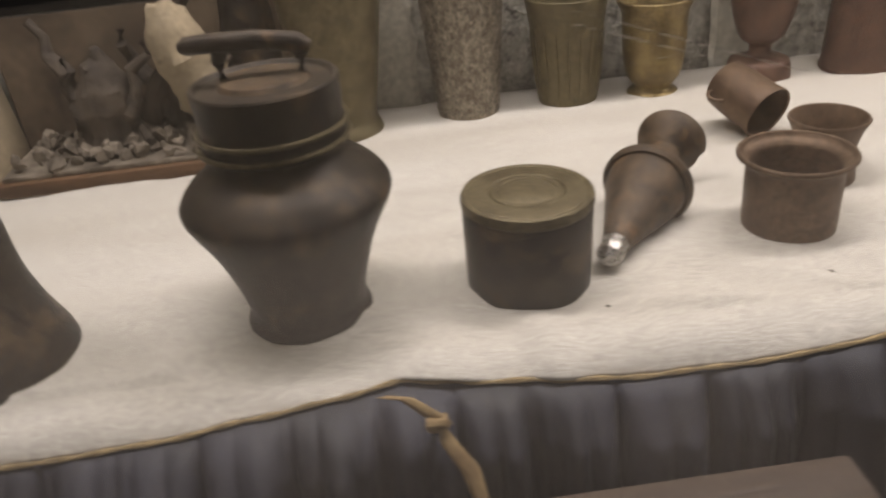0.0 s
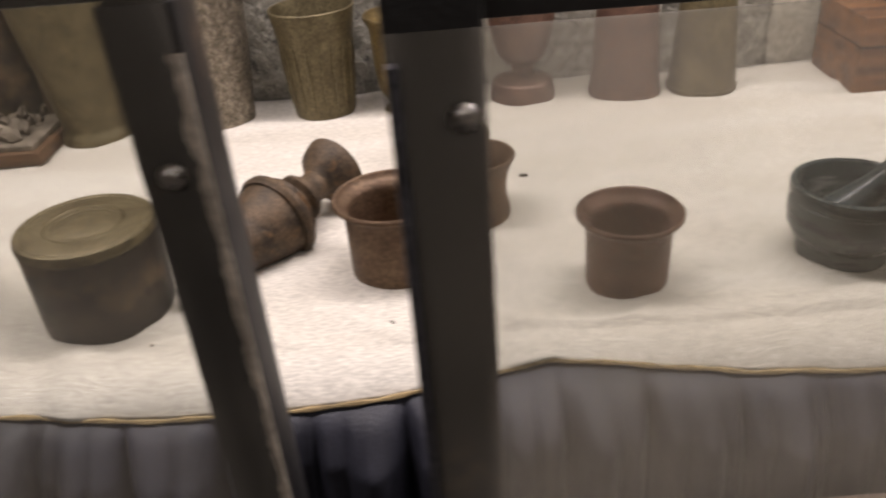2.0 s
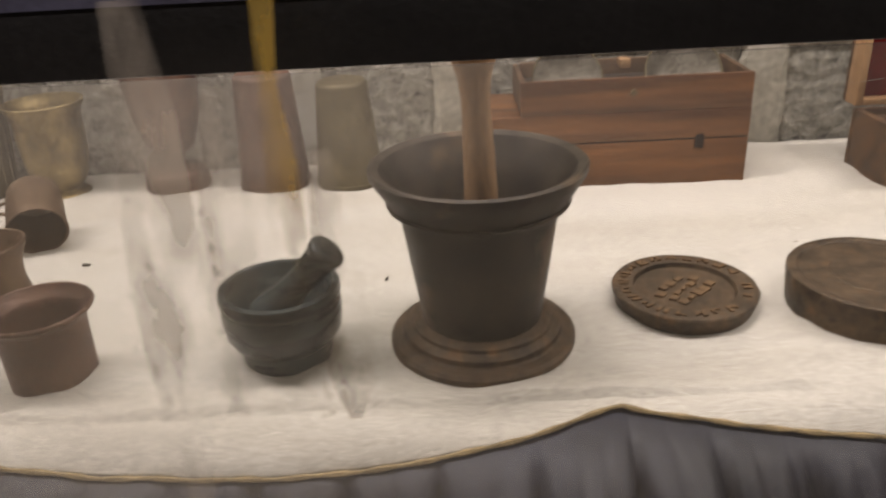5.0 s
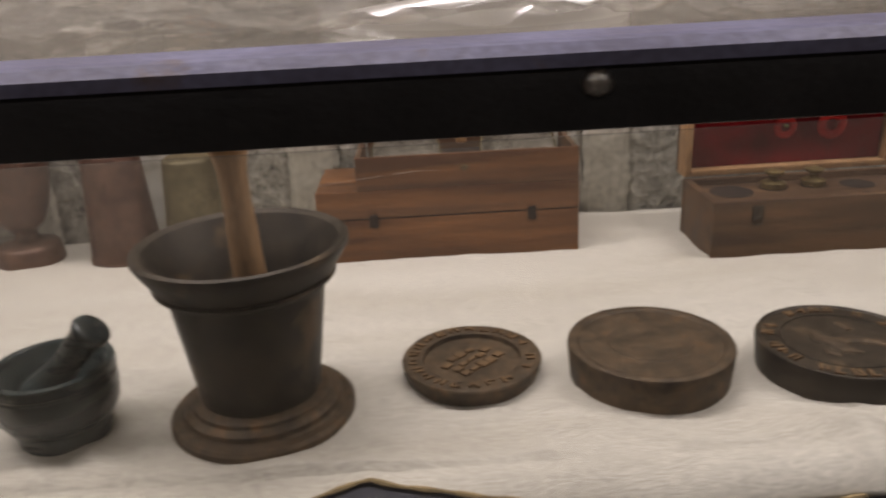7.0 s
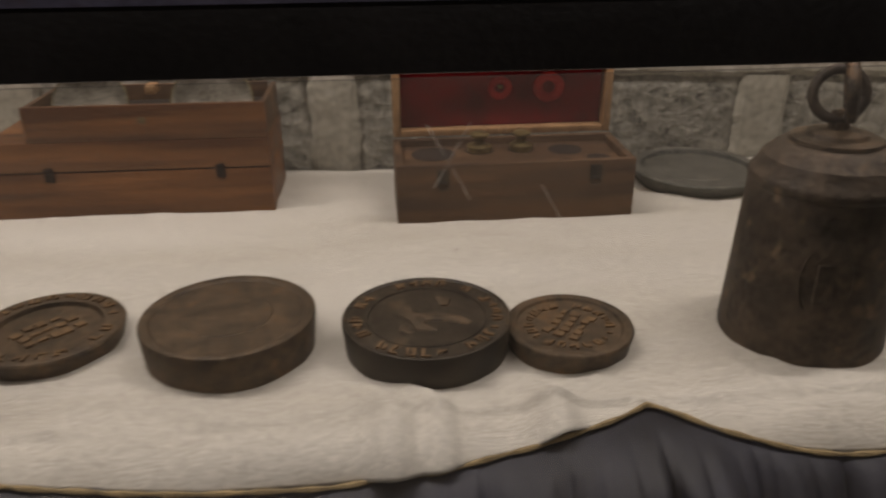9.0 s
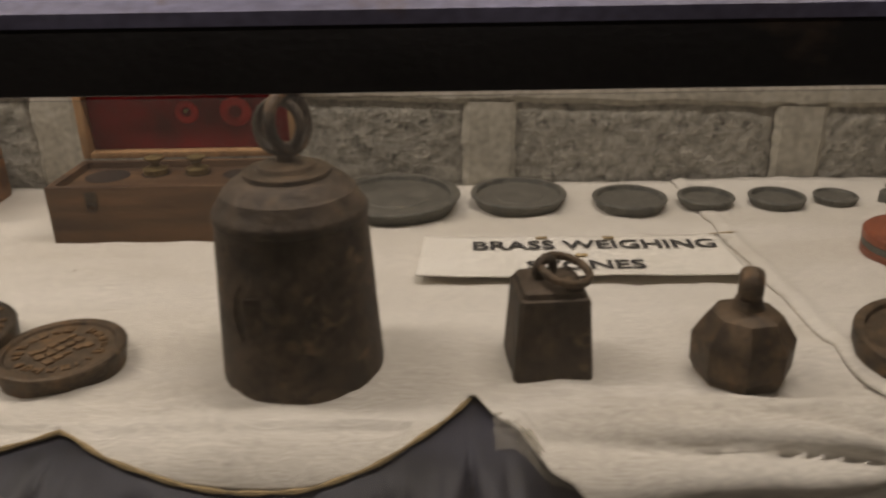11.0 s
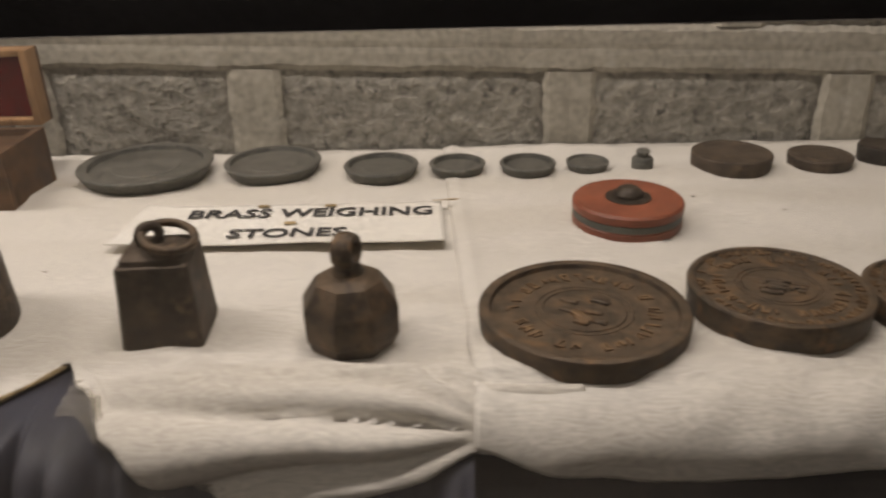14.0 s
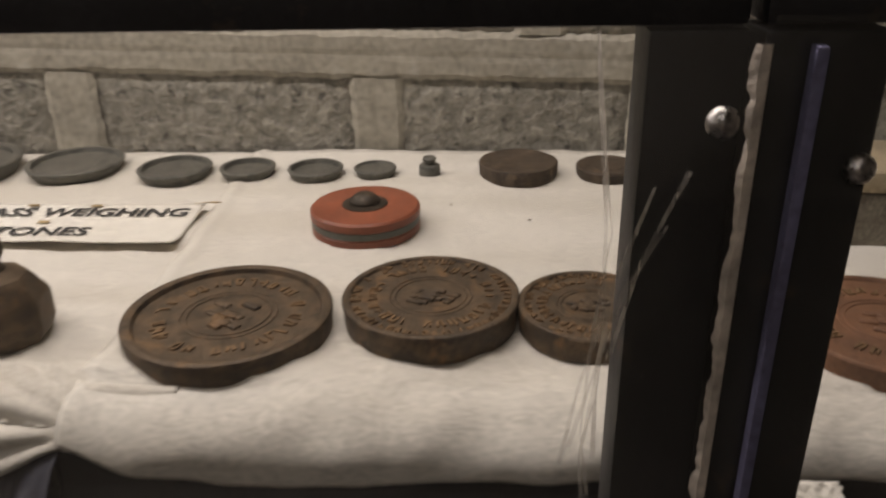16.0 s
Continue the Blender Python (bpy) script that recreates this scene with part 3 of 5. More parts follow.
def west_place(u, v):
    x = -0.70 + (2.85 + 0.70) * u
    end = hem(x)
    back = -(0.996 - (EDGE_Y + EDGE_RY))
    if v < 0.5:
        s = back + (-0.05 - back) * (v / 0.5)
    else:
        s = -0.05 + (end + 0.05) * ((v - 0.5) / 0.5)
    near = max(0, min(1, (s + 0.06) / 0.08))
    wave = near * (0.0022 * noise.noise(Vector((x * 16, s * 30, 3))) + 0.0016 * noise.noise(Vector((x * 45, s * 12, 5))))
    if x > 2.5 and s > -0.03:
        dx, ds = max(2.786 - x, 0.0), s - 0.034
        swing = math.atan2(ds, dx + 0.02)
        reach = math.hypot(dx, ds)
        ease = min(1, reach / 0.05) * min(1, (s + 0.03) / 0.05) * min(1, (x - 2.5) / 0.05)
        wave += 0.0190 * ease * abs(math.sin(swing * 13 + 0.9 + 0.8 * noise.noise(Vector((x * 7, s * 18, 0))))) ** 0.8
    for cx, height, width in ((2.030, 0.013, 0.016), (2.062, 0.010, 0.010), (2.140, 0.013, 0.013), (1.205, 0.006, 0.03), (0.80, 0.007, 0.03), (0.88, 0.005, 0.02)):
        off = x - cx - 0.6 * min(0, s)
        wave += height * math.exp(-(off / width) ** 2) * max(0, min(1, (s + 0.05) / 0.04))
    y, z = section(s, wave)
    if s <= 0:
        z += fold(x, y) * (1 - 0.3 * near)
    return (x, y, z)


cloth = tagged(new("tablecloth"), "white cotton tablecloth with soft creases and yellowed stains over the table", "tablecloth")
sheet("cloth", 620, 64, west_place, CLOTH, cloth, 0.0016)
cord_pts = []
for k in range(0, 420):
    x = -0.70 + k * (2.485 + 0.70) / 419
    y, z = section(hem(x), 0.0022)
    cord_pts.append((x, y - 0.0006, z))
part("hem_cord", tube(cord_pts, [0.0017 + 0.0005 * math.sin(k * 1.7) for k in range(420)], 6), CORD, cloth, "frayed straw-coloured cord along the hem")


def east_edge(y):
    return 2.776 - 0.014 * max(0, min(1.2, (y - 0.50) / 0.33)) + 0.003 * noise.noise(Vector((y * 22, 1, 1)))


def east_hem(x):
    return 0.057 + 0.010 * noise.noise(Vector((x * 5, 8, 0))) + 0.012 * math.exp(-((x - 2.95) / 0.12) ** 2) - 0.012 * math.exp(-((x - 2.776) / 0.03) ** 2)


def east_place(u, v):
    back = -(0.995 - (EDGE_Y + EDGE_RY))
    x0 = 2.776 + (4.1 - 2.776) * u
    end = east_hem(x0)
    s = back + (-0.05 - back) * (v / 0.5) if v < 0.5 else -0.05 + (end + 0.05) * ((v - 0.5) / 0.5)
    near = max(0, min(1, (s + 0.08) / 0.10))
    puff = near * 0.007 * (0.5 + 0.5 * noise.noise(Vector((x0 * 9, s * 14, 2)))) + near * 0.004 * noise.noise(Vector((x0 * 26, s * 30, 6)))
    y, z = section(s, 0.0024 + puff)
    x = east_edge(y) + (4.1 - east_edge(y)) * u
    if s <= 0:
        z += fold(x, y) + 0.0030 * math.exp(-((x - east_edge(y) - 0.012) / 0.006) ** 2)
    return (x, y, z)


cloth_b = tagged(new("tablecloth"), "second white cotton tablecloth overlapping the first with a padded edge", "tablecloth")
sheet("cloth", 260, 64, east_place, CLOTH, cloth_b, 0.0016)


def pleat(x, down=0.0):
    """Gathered folds of uneven width: rounded crests between sharp valleys that lean as they fall."""
    q = (x + 0.022 * noise.noise(Vector((x * 5, 2, 0))) + 0.05 * down * noise.noise(Vector((x * 14, 9, 0)))) / 0.058
    main = abs(math.sin(math.pi * q)) ** 0.38
    minor = abs(math.sin(math.pi * (q * 2.37 + noise.noise(Vector((x * 9, 5, 0)))))) ** 0.7
    keep = 0.5 + 0.5 * noise.noise(Vector((x * 13, 6, 1)))
    return (0.72 * main + 0.28 * minor) * (0.55 + 0.45 * keep)


def skirt_place(x0, x1, reach, full=0.0022, run=0.035, plain=0.0):
    def place(u, v):
        x = x0 + (x1 - x0) * u
        s0 = reach(x) - 0.012
        if v < 0.35:
            s = s0 + (ARC + 0.03 - s0) * (v / 0.35)
        else:
            s = ARC + 0.03 + 0.78 * ((v - 0.35) / 0.65) ** 1.4
        d = max(0, s - s0 - 0.012)
        gather = full * pleat(x * 2.3) * min(1, d / 0.01)
        deep = min(1, max(0, d - plain) / run) ** 0.7
        fall = 0.050 + 0.030 * min(1, d / 0.16)
        y, z = section(s, -full + gather)
        y -= deep * fall * pleat(x, d) + deep * 0.010 * noise.noise(Vector((x * 7, z * 9, 0))) + deep * 0.004 * noise.noise(Vector((x * 40, z * 14, 3)))
        return (x, y, z)
    return place


skirt = tagged(new("table_skirt"), "blue-grey satin skirt gathered in pleats below the tablecloth", "table skirt")
sheet("pleated_fabric", 1300, 50, skirt_place(-0.70, 2.775, hem), SKIRT, skirt, 0.0012)
skirt_b = tagged(new("table_skirt"), "dark pleated fabric skirt below the second tablecloth", "table skirt")
sheet("pleated_fabric", 480, 46, skirt_place(2.77, 4.1, lambda x: 0.045, 0.0012, 0.10, 0.034), SKIRT_DARK, skirt_b, 0.0012)

# knotted ribbon hanging from the pin near the lidded jar
ribbon = thing("ribbon", pose(0.798, 0.420, 0.901), "yellowed cloth ribbon knotted at the skirt with a loose tail", "ribbon")


def strip(points, widths, lean=0.0, bm=None):
    bm = bm or bmesh.new()
    rows = []
    for (x, y, z), w in zip(points, widths):
        rows.append([bm.verts.new((x + w * k, y - 0.25 * abs(w) * (1 - k * k) + lean * k * w, z + 0.1 * w * k)) for k in (-1, -0.5, 0, 0.5, 1)])
    for a, b in zip(rows, rows[1:]):
        for k in range(4):
            bm.faces.new((a[k], a[k + 1], b[k + 1], b[k]))
    return bm


def with_thickness(ob, t):
    sol = ob.modifiers.new("thickness", "SOLIDIFY")
    sol.thickness, sol.offset = t, 0
    return ob


with_thickness(part("tail", strip([(0, -0.016, -0.010), (0.003, -0.022, -0.020), (0.014, -0.034, -0.032), (0.019, -0.044, -0.05), (0.021, -0.052, -0.072), (0.024, -0.056, -0.092)],
                                  [0.002, 0.005, 0.006, 0.0045, 0.0035, 0.001]), RIBBON, ribbon), 0.001)
part("knot", roughen(slab((0.014, 0.009, 0.009), (-0.002, -0.015, -0.008), 0.003), 0.003, 200), RIBBON, ribbon)
with_thickness(part("fold", strip([(-0.035, -0.005, 0.010), (-0.02, -0.009, 0.009), (-0.006, -0.013, -0.002), (0.004, -0.016, -0.010)], [0.003, 0.004, 0.005, 0.003]), RIBBON, ribbon), 0.001)
with_thickness(part("loop", strip([(-0.004, -0.018, -0.012), (-0.011, -0.024, -0.03), (-0.012, -0.025, -0.05), (-0.006, -0.026, -0.066)], [0.002, 0.003, 0.003, 0.002]), SKIRT, ribbon), 0.001)

# crumpled clear plastic under the loose corner of the cloth


def plastic_place(u, v):
    x = 2.50 + 0.16 * u
    s = max(-0.01, hem(x) - 0.012) + 0.030 * v
    y, z = section(s, 0.004 + 0.004 * noise.noise(Vector((u * 9, v * 8, 3))))
    return (x + 0.004 * noise.noise(Vector((u * 12, v * 12, 9))), y, z)


plastic = tagged(new("plastic_sheet"), "crumpled clear plastic sheet under the loose cloth corner", "plastic sheet")
sheet("film", 50, 40, plastic_place, glass_mat("crumpled_plastic", 0.30, gloss_rough=0.12, bump=0.6), plastic, 0)

# ---- glazed case fronts ----
GLASS_Y = 0.290
RAIL_BOTTOM, RAIL_TOP = 1.169, 1.193


def case_front(x0, x1, label, posts, low_rail, glass, pane_y=0.2870, lift=0.0):
    RAIL_LOW, RAIL_HIGH = RAIL_BOTTOM + lift, RAIL_TOP + lift
    case = thing("display_case", pose((x0 + x1) / 2, GLASS_Y, 0), label, "display case", "glazed display cases")
    cx = (x0 + x1) / 2
    part("top_rail", slab((x1 - x0 - 0.002, 0.026, RAIL_HIGH - RAIL_LOW), (0, 0.013, (RAIL_HIGH + RAIL_LOW) / 2), 0.0025), IRON, case)
    bm = bmesh.new()
    h = (x1 - x0) / 2 - 0.001
    lo, hi = RAIL_HIGH - 0.0012, RAIL_HIGH + 0.0075
    sec = [(-0.0022, lo), (-0.0018, lo + 0.0045), (0.0025, hi - 0.0008), (0.0080, hi), (0.030, hi + 0.0004), (0.030, lo)]
    va = [bm.verts.new((-h, y, z)) for y, z in sec]
    vb = [bm.verts.new((h, y, z)) for y, z in sec]
    for i in range(6):
        j = (i + 1) % 6
        bm.faces.new((va[i], va[j], vb[j], vb[i]))
    bm.faces.new(va)
    bm.faces.new(vb[::-1])
    part("painted_trim", bm, STRIP, case, "lilac-blue painted trim on the black rail", smooth=0)
    for px0, px1, py in posts:
        tall = RAIL_HIGH - 0.002 if py < 0.28 else RAIL_LOW - 0.001
        part("post", slab((px1 - px0, 0.020 if py < 0.28 else 0.026, tall), ((px0 + px1) / 2 - cx, py + (0.010 if py < 0.28 else 0.013) - GLASS_Y, tall / 2), 0.002), IRON, case)
    part("lower_rail", slab((x1 - x0 - 0.10, 0.035, 0.05), (0, 0.019, low_rail - 0.025), 0.004), WOOD_RAIL, case)
    pane_top, pane_base = RAIL_LOW + 0.004, low_rail - 0.042
    pane = part("front_pane", slab((x1 - x0 - 0.004, 0.002, pane_top - pane_base), (0, pane_y - GLASS_Y, (pane_top + pane_base) / 2)), glass, case, "dusty scratched clear plastic pane", smooth=0)
    pane.visible_shadow = False
    top = part("top_pane", slab((x1 - x0 - 0.01, 0.668, 0.004), (0, 0.374, RAIL_HIGH + 0.004)), GLASS_TOP, case, "clear glass top pane", smooth=0)
    top.visible_shadow = False

    def crinkle(u, v):
        """Loose plastic film: sharp creases everywhere."""
        px, py = x0 + 0.012 + (x1 - x0 - 0.024) * u, GLASS_Y + 0.045 + 0.655 * v
        q = Vector((px * 11, py * 9, 4.0))
        z = 0.010 * (1 - abs(noise.noise(q))) ** 9 + 0.006 * (1 - abs(noise.noise(q * 2.3 + Vector((5, 1, 0))))) ** 10 + 0.002 * noise.noise(q * 3.1)
        return (px - (x0 + x1) / 2, py - GLASS_Y, RAIL_HIGH + 0.0085 + max(0, z))

    film = sheet("plastic_film", int((x1 - x0) / 0.008), 80, crinkle, FILM, case, 0, "crinkled clear plastic film over the top glass")
    film.visible_shadow = False
    return case


case_a = case_front(-0.62, 1.068, "black iron case front with dusty glass and a brown lower rail", [(-0.62, -0.594, 0.290), (1.042, 1.068, 0.290)], 0.900, GLASS, lift=0.015)
case_b = case_front(1.133, 3.141, "black iron case front with lilac trim, rivets and dusty glass", [(1.1335, 1.1645, 0.2695), (3.109, 3.141, 0.290)], 0.890, GLASS_B, 0.2675)
case_c = case_front(3.1435, 4.15, "black iron case front with dusty glass beside the next table stretch", [(3.1435, 3.183, 0.286), (4.115, 4.15, 0.290)], 0.890, GLASS_CLEAR, 0.2835)


def rivet(case, x, y, z, r=0.0052):
    prof = [(0, 0), (r, 0), (r * 0.96, r * 0.22), (r * 0.75, r * 0.5), (r * 0.4, r * 0.68), (0, r * 0.74)]
    ob = part("rivet", lathe(prof, 16, m=pose(0, 0, 0, 90)), STEEL, case, "bright steel rivet")
    ob.location = Vector((x, y - 0.0002, z)) - case.location
    return ob


rivet(case_a, 1.055, 0.286, 1.125)
rivet(case_a, 1.055, 0.286, 0.90)
rivet(case_b, 1.157, 0.2665, 1.146)
rivet(case_b, 1.143, 0.2665, 0.928)
rivet(case_b, 1.195, 0.2898, 1.186)
rivet(case_b, 1.794, 0.2898, 1.186)
rivet(case_b, 3.128, 0.2665, 1.145)
rivet(case_c, 3.178, 0.2825, 1.125)


def screw(case, x, y, z):
    head = part("screw", lathe([(0, -0.004), (0.0045, -0.004), (0.0047, 0.0), (0.0040, 0.0022), (0.0014, 0.0030), (0.0012, 0.0018), (0, 0.0018)], 18), IRON, case, "dark slotted screw head")
    head.location = Vector((x, y, z)) - case.location


# Added roll on the film, its curve and gloss set to return a tube's glow.
glow_path = [(1.690, 0.425), (1.715, 0.395), (1.745, 0.380), (1.775, 0.376), (1.805, 0.385), (1.830, 0.410), (1.845, 0.450)]
glow_roll = part("glow_roll", roughen(tube([(fx - case_b.location.x, fy - GLASS_Y, RAIL_TOP + 0.008) for fx, fy in glow_path], [0.003, 0.008, 0.012, 0.0135, 0.012, 0.008, 0.003], 20), 0.002, 60), ROLLED, case_b, "added roll of clear plastic shaped to catch the tube light glow")
glow_roll.visible_shadow = False
screw(case_b, 1.800, 0.400, 1.2105)


def sealant(case, x, y, z0, z1, w):
    """A ragged bead of sealant along a post."""
    verts, faces = [], []
    n = 320
    for i in range(n + 1):
        z = z0 + (z1 - z0) * i / n
        a = w * (0.6 + 0.7 * noise.noise(Vector((x * 7, 0, z * 60))) + 0.4 * noise.noise(Vector((x, 3, z * 220))))
        for dx, dy in ((-a, 0.0), (-a * 0.3, -0.0016), (w * 0.6, -0.0012), (w * 0.8, 0.0)):
            verts.append((x + dx, y + dy, z))
    for i in range(n):
        for j in range(3):
            a = i * 4 + j
            faces.append((a, a + 1, a + 5, a + 4))
    me = bpy.data.meshes.new("sealant_bead")
    me.from_pydata([(vx - case.location.x, vy - case.location.y, vz) for vx, vy, vz in verts], [], faces)
    me.materials.append(SILICONE)
    ob = new("sealant_bead", me)
    ob.parent = case
    ob["label"] = "ragged grey sealant bead"


sealant(case_a, 1.0665, 0.2852, 0.70, 1.168, 0.0032)
sealant(case_b, 3.1365, 0.2658, 0.70, 1.168, 0.0036)
part("edge_strip", slab((0.0040, 0.006, 1.16), (1.1360 - case_b.location.x, 0.2635 - GLASS_Y, 0.585), 0.001), EDGE, case_b, "bare metal edge strip")
part("edge_strip", slab((0.004, 0.006, 1.16), (3.1580 - case_c.location.x, 0.2795 - GLASS_Y, 0.585), 0.001), STRIP, case_c, "lilac-blue edge strip")

# glue runs and tape on the pane


def smear(case, name, points, widths, material, label, y=0.2660):
    bm = bmesh.new()
    rows = []
    for (x, z), w in zip(points, widths):
        rows.append((bm.verts.new((x - w - case.location.x, y - GLASS_Y, z)), bm.verts.new((x + w - case.location.x, y - GLASS_Y, z))))
    for a, b in zip(rows, rows[1:]):
        bm.faces.new((a[0], a[1], b[1], b[0]))
    ob = part(name, bm, material, case, label, smooth=0)
    ob.visible_shadow = False
    return ob


smear(case_b, "glue_run", [(1.489, 1.196), (1.490, 1.165), (1.487, 1.13), (1.486, 1.10), (1.483, 1.06), (1.476, 1.015)], [0.006, 0.009, 0.012, 0.013, 0.010, 0.009], SMEAR, "milky dried glue run")
smear(case_b, "glue_run", [(1.529, 1.196), (1.527, 1.17), (1.528, 1.145), (1.527, 1.114), (1.522, 1.09), (1.514, 1.060)], [0.0035, 0.003, 0.005, 0.006, 0.005, 0.002], SMEAR_YELLOW, "amber dried glue run")
smear(case_b, "glue_run", [(1.514, 1.17), (1.512, 1.12), (1.508, 1.08), (1.506, 1.055)], [0.006, 0.014, 0.017, 0.012], SMEAR, "milky dried glue run")
smear(case_b, "glue_run", [(1.540, 1.15), (1.541, 1.11), (1.543, 1.07), (1.542, 1.05)], [0.003, 0.008, 0.009, 0.002], SMEAR, "milky dried glue run")


def splatter(case, x0, x1, z0, z1, count, seed, y=0.2659):
    """Crumbs of dried glue scattered on the pane."""
    rng = random.Random(seed)
    bm = bmesh.new()
    for k in range(count):
        x, z = rng.uniform(x0, x1), rng.uniform(z0, z1)
        w = rng.uniform(0.0003, 0.0016)
        a0, n = rng.uniform(0, 6.28), rng.choice((5, 6, 7))
        stretch = rng.uniform(0.8, 2.6)
        tip = [bm.verts.new((x - case.location.x + w * rng.uniform(0.6, 1.2) * math.cos(a0 + 6.283 * i / n), y - GLASS_Y, z + stretch * w * rng.uniform(0.6, 1.2) * math.sin(a0 + 6.283 * i / n))) for i in range(n)]
        bm.faces.new(tip)
    ob = part("glue_splatter", bm, SMEAR, case, "scattered crumbs of dried glue", smooth=0)
    ob.visible_shadow = False
    ob["kind"] = "stuff"


splatter(case_b, 1.495, 1.548, 1.052, 1.076, 46, 2)
splatter(case_b, 1.466, 1.486, 1.055, 1.150, 34, 4)
splatter(case_b, 1.500, 1.520, 1.08, 1.150, 26, 6)

THREADS = [[(3.090, 1.172), (3.093, 1.143), (3.096, 1.113), (3.097, 1.079), (3.090, 1.049), (3.085, 1.017)], [(3.092, 1.150), (3.098, 1.110), (3.094, 1.072), (3.092, 1.031), (3.096, 1.003)],
           [(3.115, 1.112), (3.103, 1.088), (3.095, 1.055), (3.088, 1.025)], [(3.068, 1.0365), (3.082, 1.0375), (3.096, 1.043)], [(3.110, 1.125), (3.101, 1.095), (3.096, 1.060), (3.097, 1.02)],
           [(3.120, 1.13), (3.108, 1.10), (3.099, 1.06)], [(3.099, 1.09), (3.096, 1.05), (3.092, 1.02), (3.095, 0.99)]]
for k, line in enumerate(THREADS):
    w = 0.0007 if k in (1, 3) else 0.0010
    smear(case_b, "loose_thread", line, [w * (0.5 + 0.5 * ((i + k) % 2)) for i in range(len(line))], TAPE, "loose pale sealant thread", 0.2652)
FRONT_SCRATCHES = [([(2.947, 1.149), (2.978, 1.143), (3.013, 1.136)], 0.0008), ([(2.950, 1.1465), (2.980, 1.140), (3.006, 1.136)], 0.0014), ([(3.001, 1.082), (3.047, 1.078), (3.082, 1.075)], 0.0005),
                   ([(3.006, 1.108), (3.036, 1.106)], 0.0008), ([(2.043, 1.160), (2.056, 1.136)], 0.0006), ([(2.056, 1.160), (2.045, 1.140)], 0.0006), ([(2.078, 1.140), (2.088, 1.122)], 0.0005),
                   ([(1.942, 1.066), (1.951, 1.070)], 0.0004), ([(1.758, 1.172), (1.785, 1.174), (1.811, 1.174)], 0.0016), ([(1.698, 1.162), (1.73, 1.165), (1.760, 1.164)], 0.0010),
                   ([(2.174, 1.133), (2.227, 1.130), (2.309, 1.124)], 0.0006), ([(1.818, 1.077), (1.826, 1.076)], 0.0004)]
for line, w in FRONT_SCRATCHES:
    smear(case_b, "scratch", line, [w * 0.3] + [w] * (len(line) - 2) + [w * 0.3], TAPE, "pale scratch on the pane")
WEST_SCRATCHES = [([(0.850, 1.165), (0.875, 1.156), (0.903, 1.146)], 0.0013), ([(0.866, 1.146), (0.885, 1.147), (0.901, 1.149)], 0.0006), ([(0.712, 1.098), (0.743, 1.096)], 0.0004),
                  ([(0.760, 1.097), (0.779, 1.098)], 0.0005), ([(0.829, 1.053), (0.852, 1.055)], 0.0005), ([(0.890, 1.130), (0.902, 1.142)], 0.0004), ([(0.857, 1.167), (0.897, 1.152), (0.943, 1.135)], 0.0010),
                  ([(0.940, 1.098), (0.962, 1.0985)], 0.0005), ([(0.684, 1.144), (0.698, 1.140)], 0.0005)]
for line, w in WEST_SCRATCHES:
    smear(case_a, "scratch", line, [w * 0.3] + [w] * (len(line) - 2) + [w * 0.3], TAPE, "pale scratch on the pane", 0.2853)

# ---- round weights ----


def lettering(bm, r, width, z, count, rng, arc=(0, 360), height=0.0028):
    """Worn, unreadable raised characters round a rim, as plain bars."""
    for k in range(count):
        a = radians(arc[0] + (arc[1] - arc[0]) * (k + 0.5) / count)
        if rng.random() < 0.08:
            continue
        step = 2 * math.pi * r / count * (arc[1] - arc[0]) / 360
        for s in range(rng.choice((1, 2, 2))):
            off = (s - 0.5) * step * 0.4
            tilt = rng.uniform(-0.3, 0.3)
            m = Matrix.Rotation(a, 4, "Z") @ Matrix.Translation((r, off, z)) @ Matrix.Rotation(tilt, 4, "Z")
            slab((width * rng.uniform(0.45, 1.0), step * rng.uniform(0.14, 0.26), height * rng.uniform(0.45, 1.0)), bm=bm, m=m)
        if rng.random() < 0.7:
            m = Matrix.Rotation(a, 4, "Z") @ Matrix.Translation((r + rng.choice((-0.4, 0, 0.4)) * width, 0, z))
            slab((width * 0.18, step * 0.55, height * rng.uniform(0.4, 1.0)), bm=bm, m=m)
    return bm


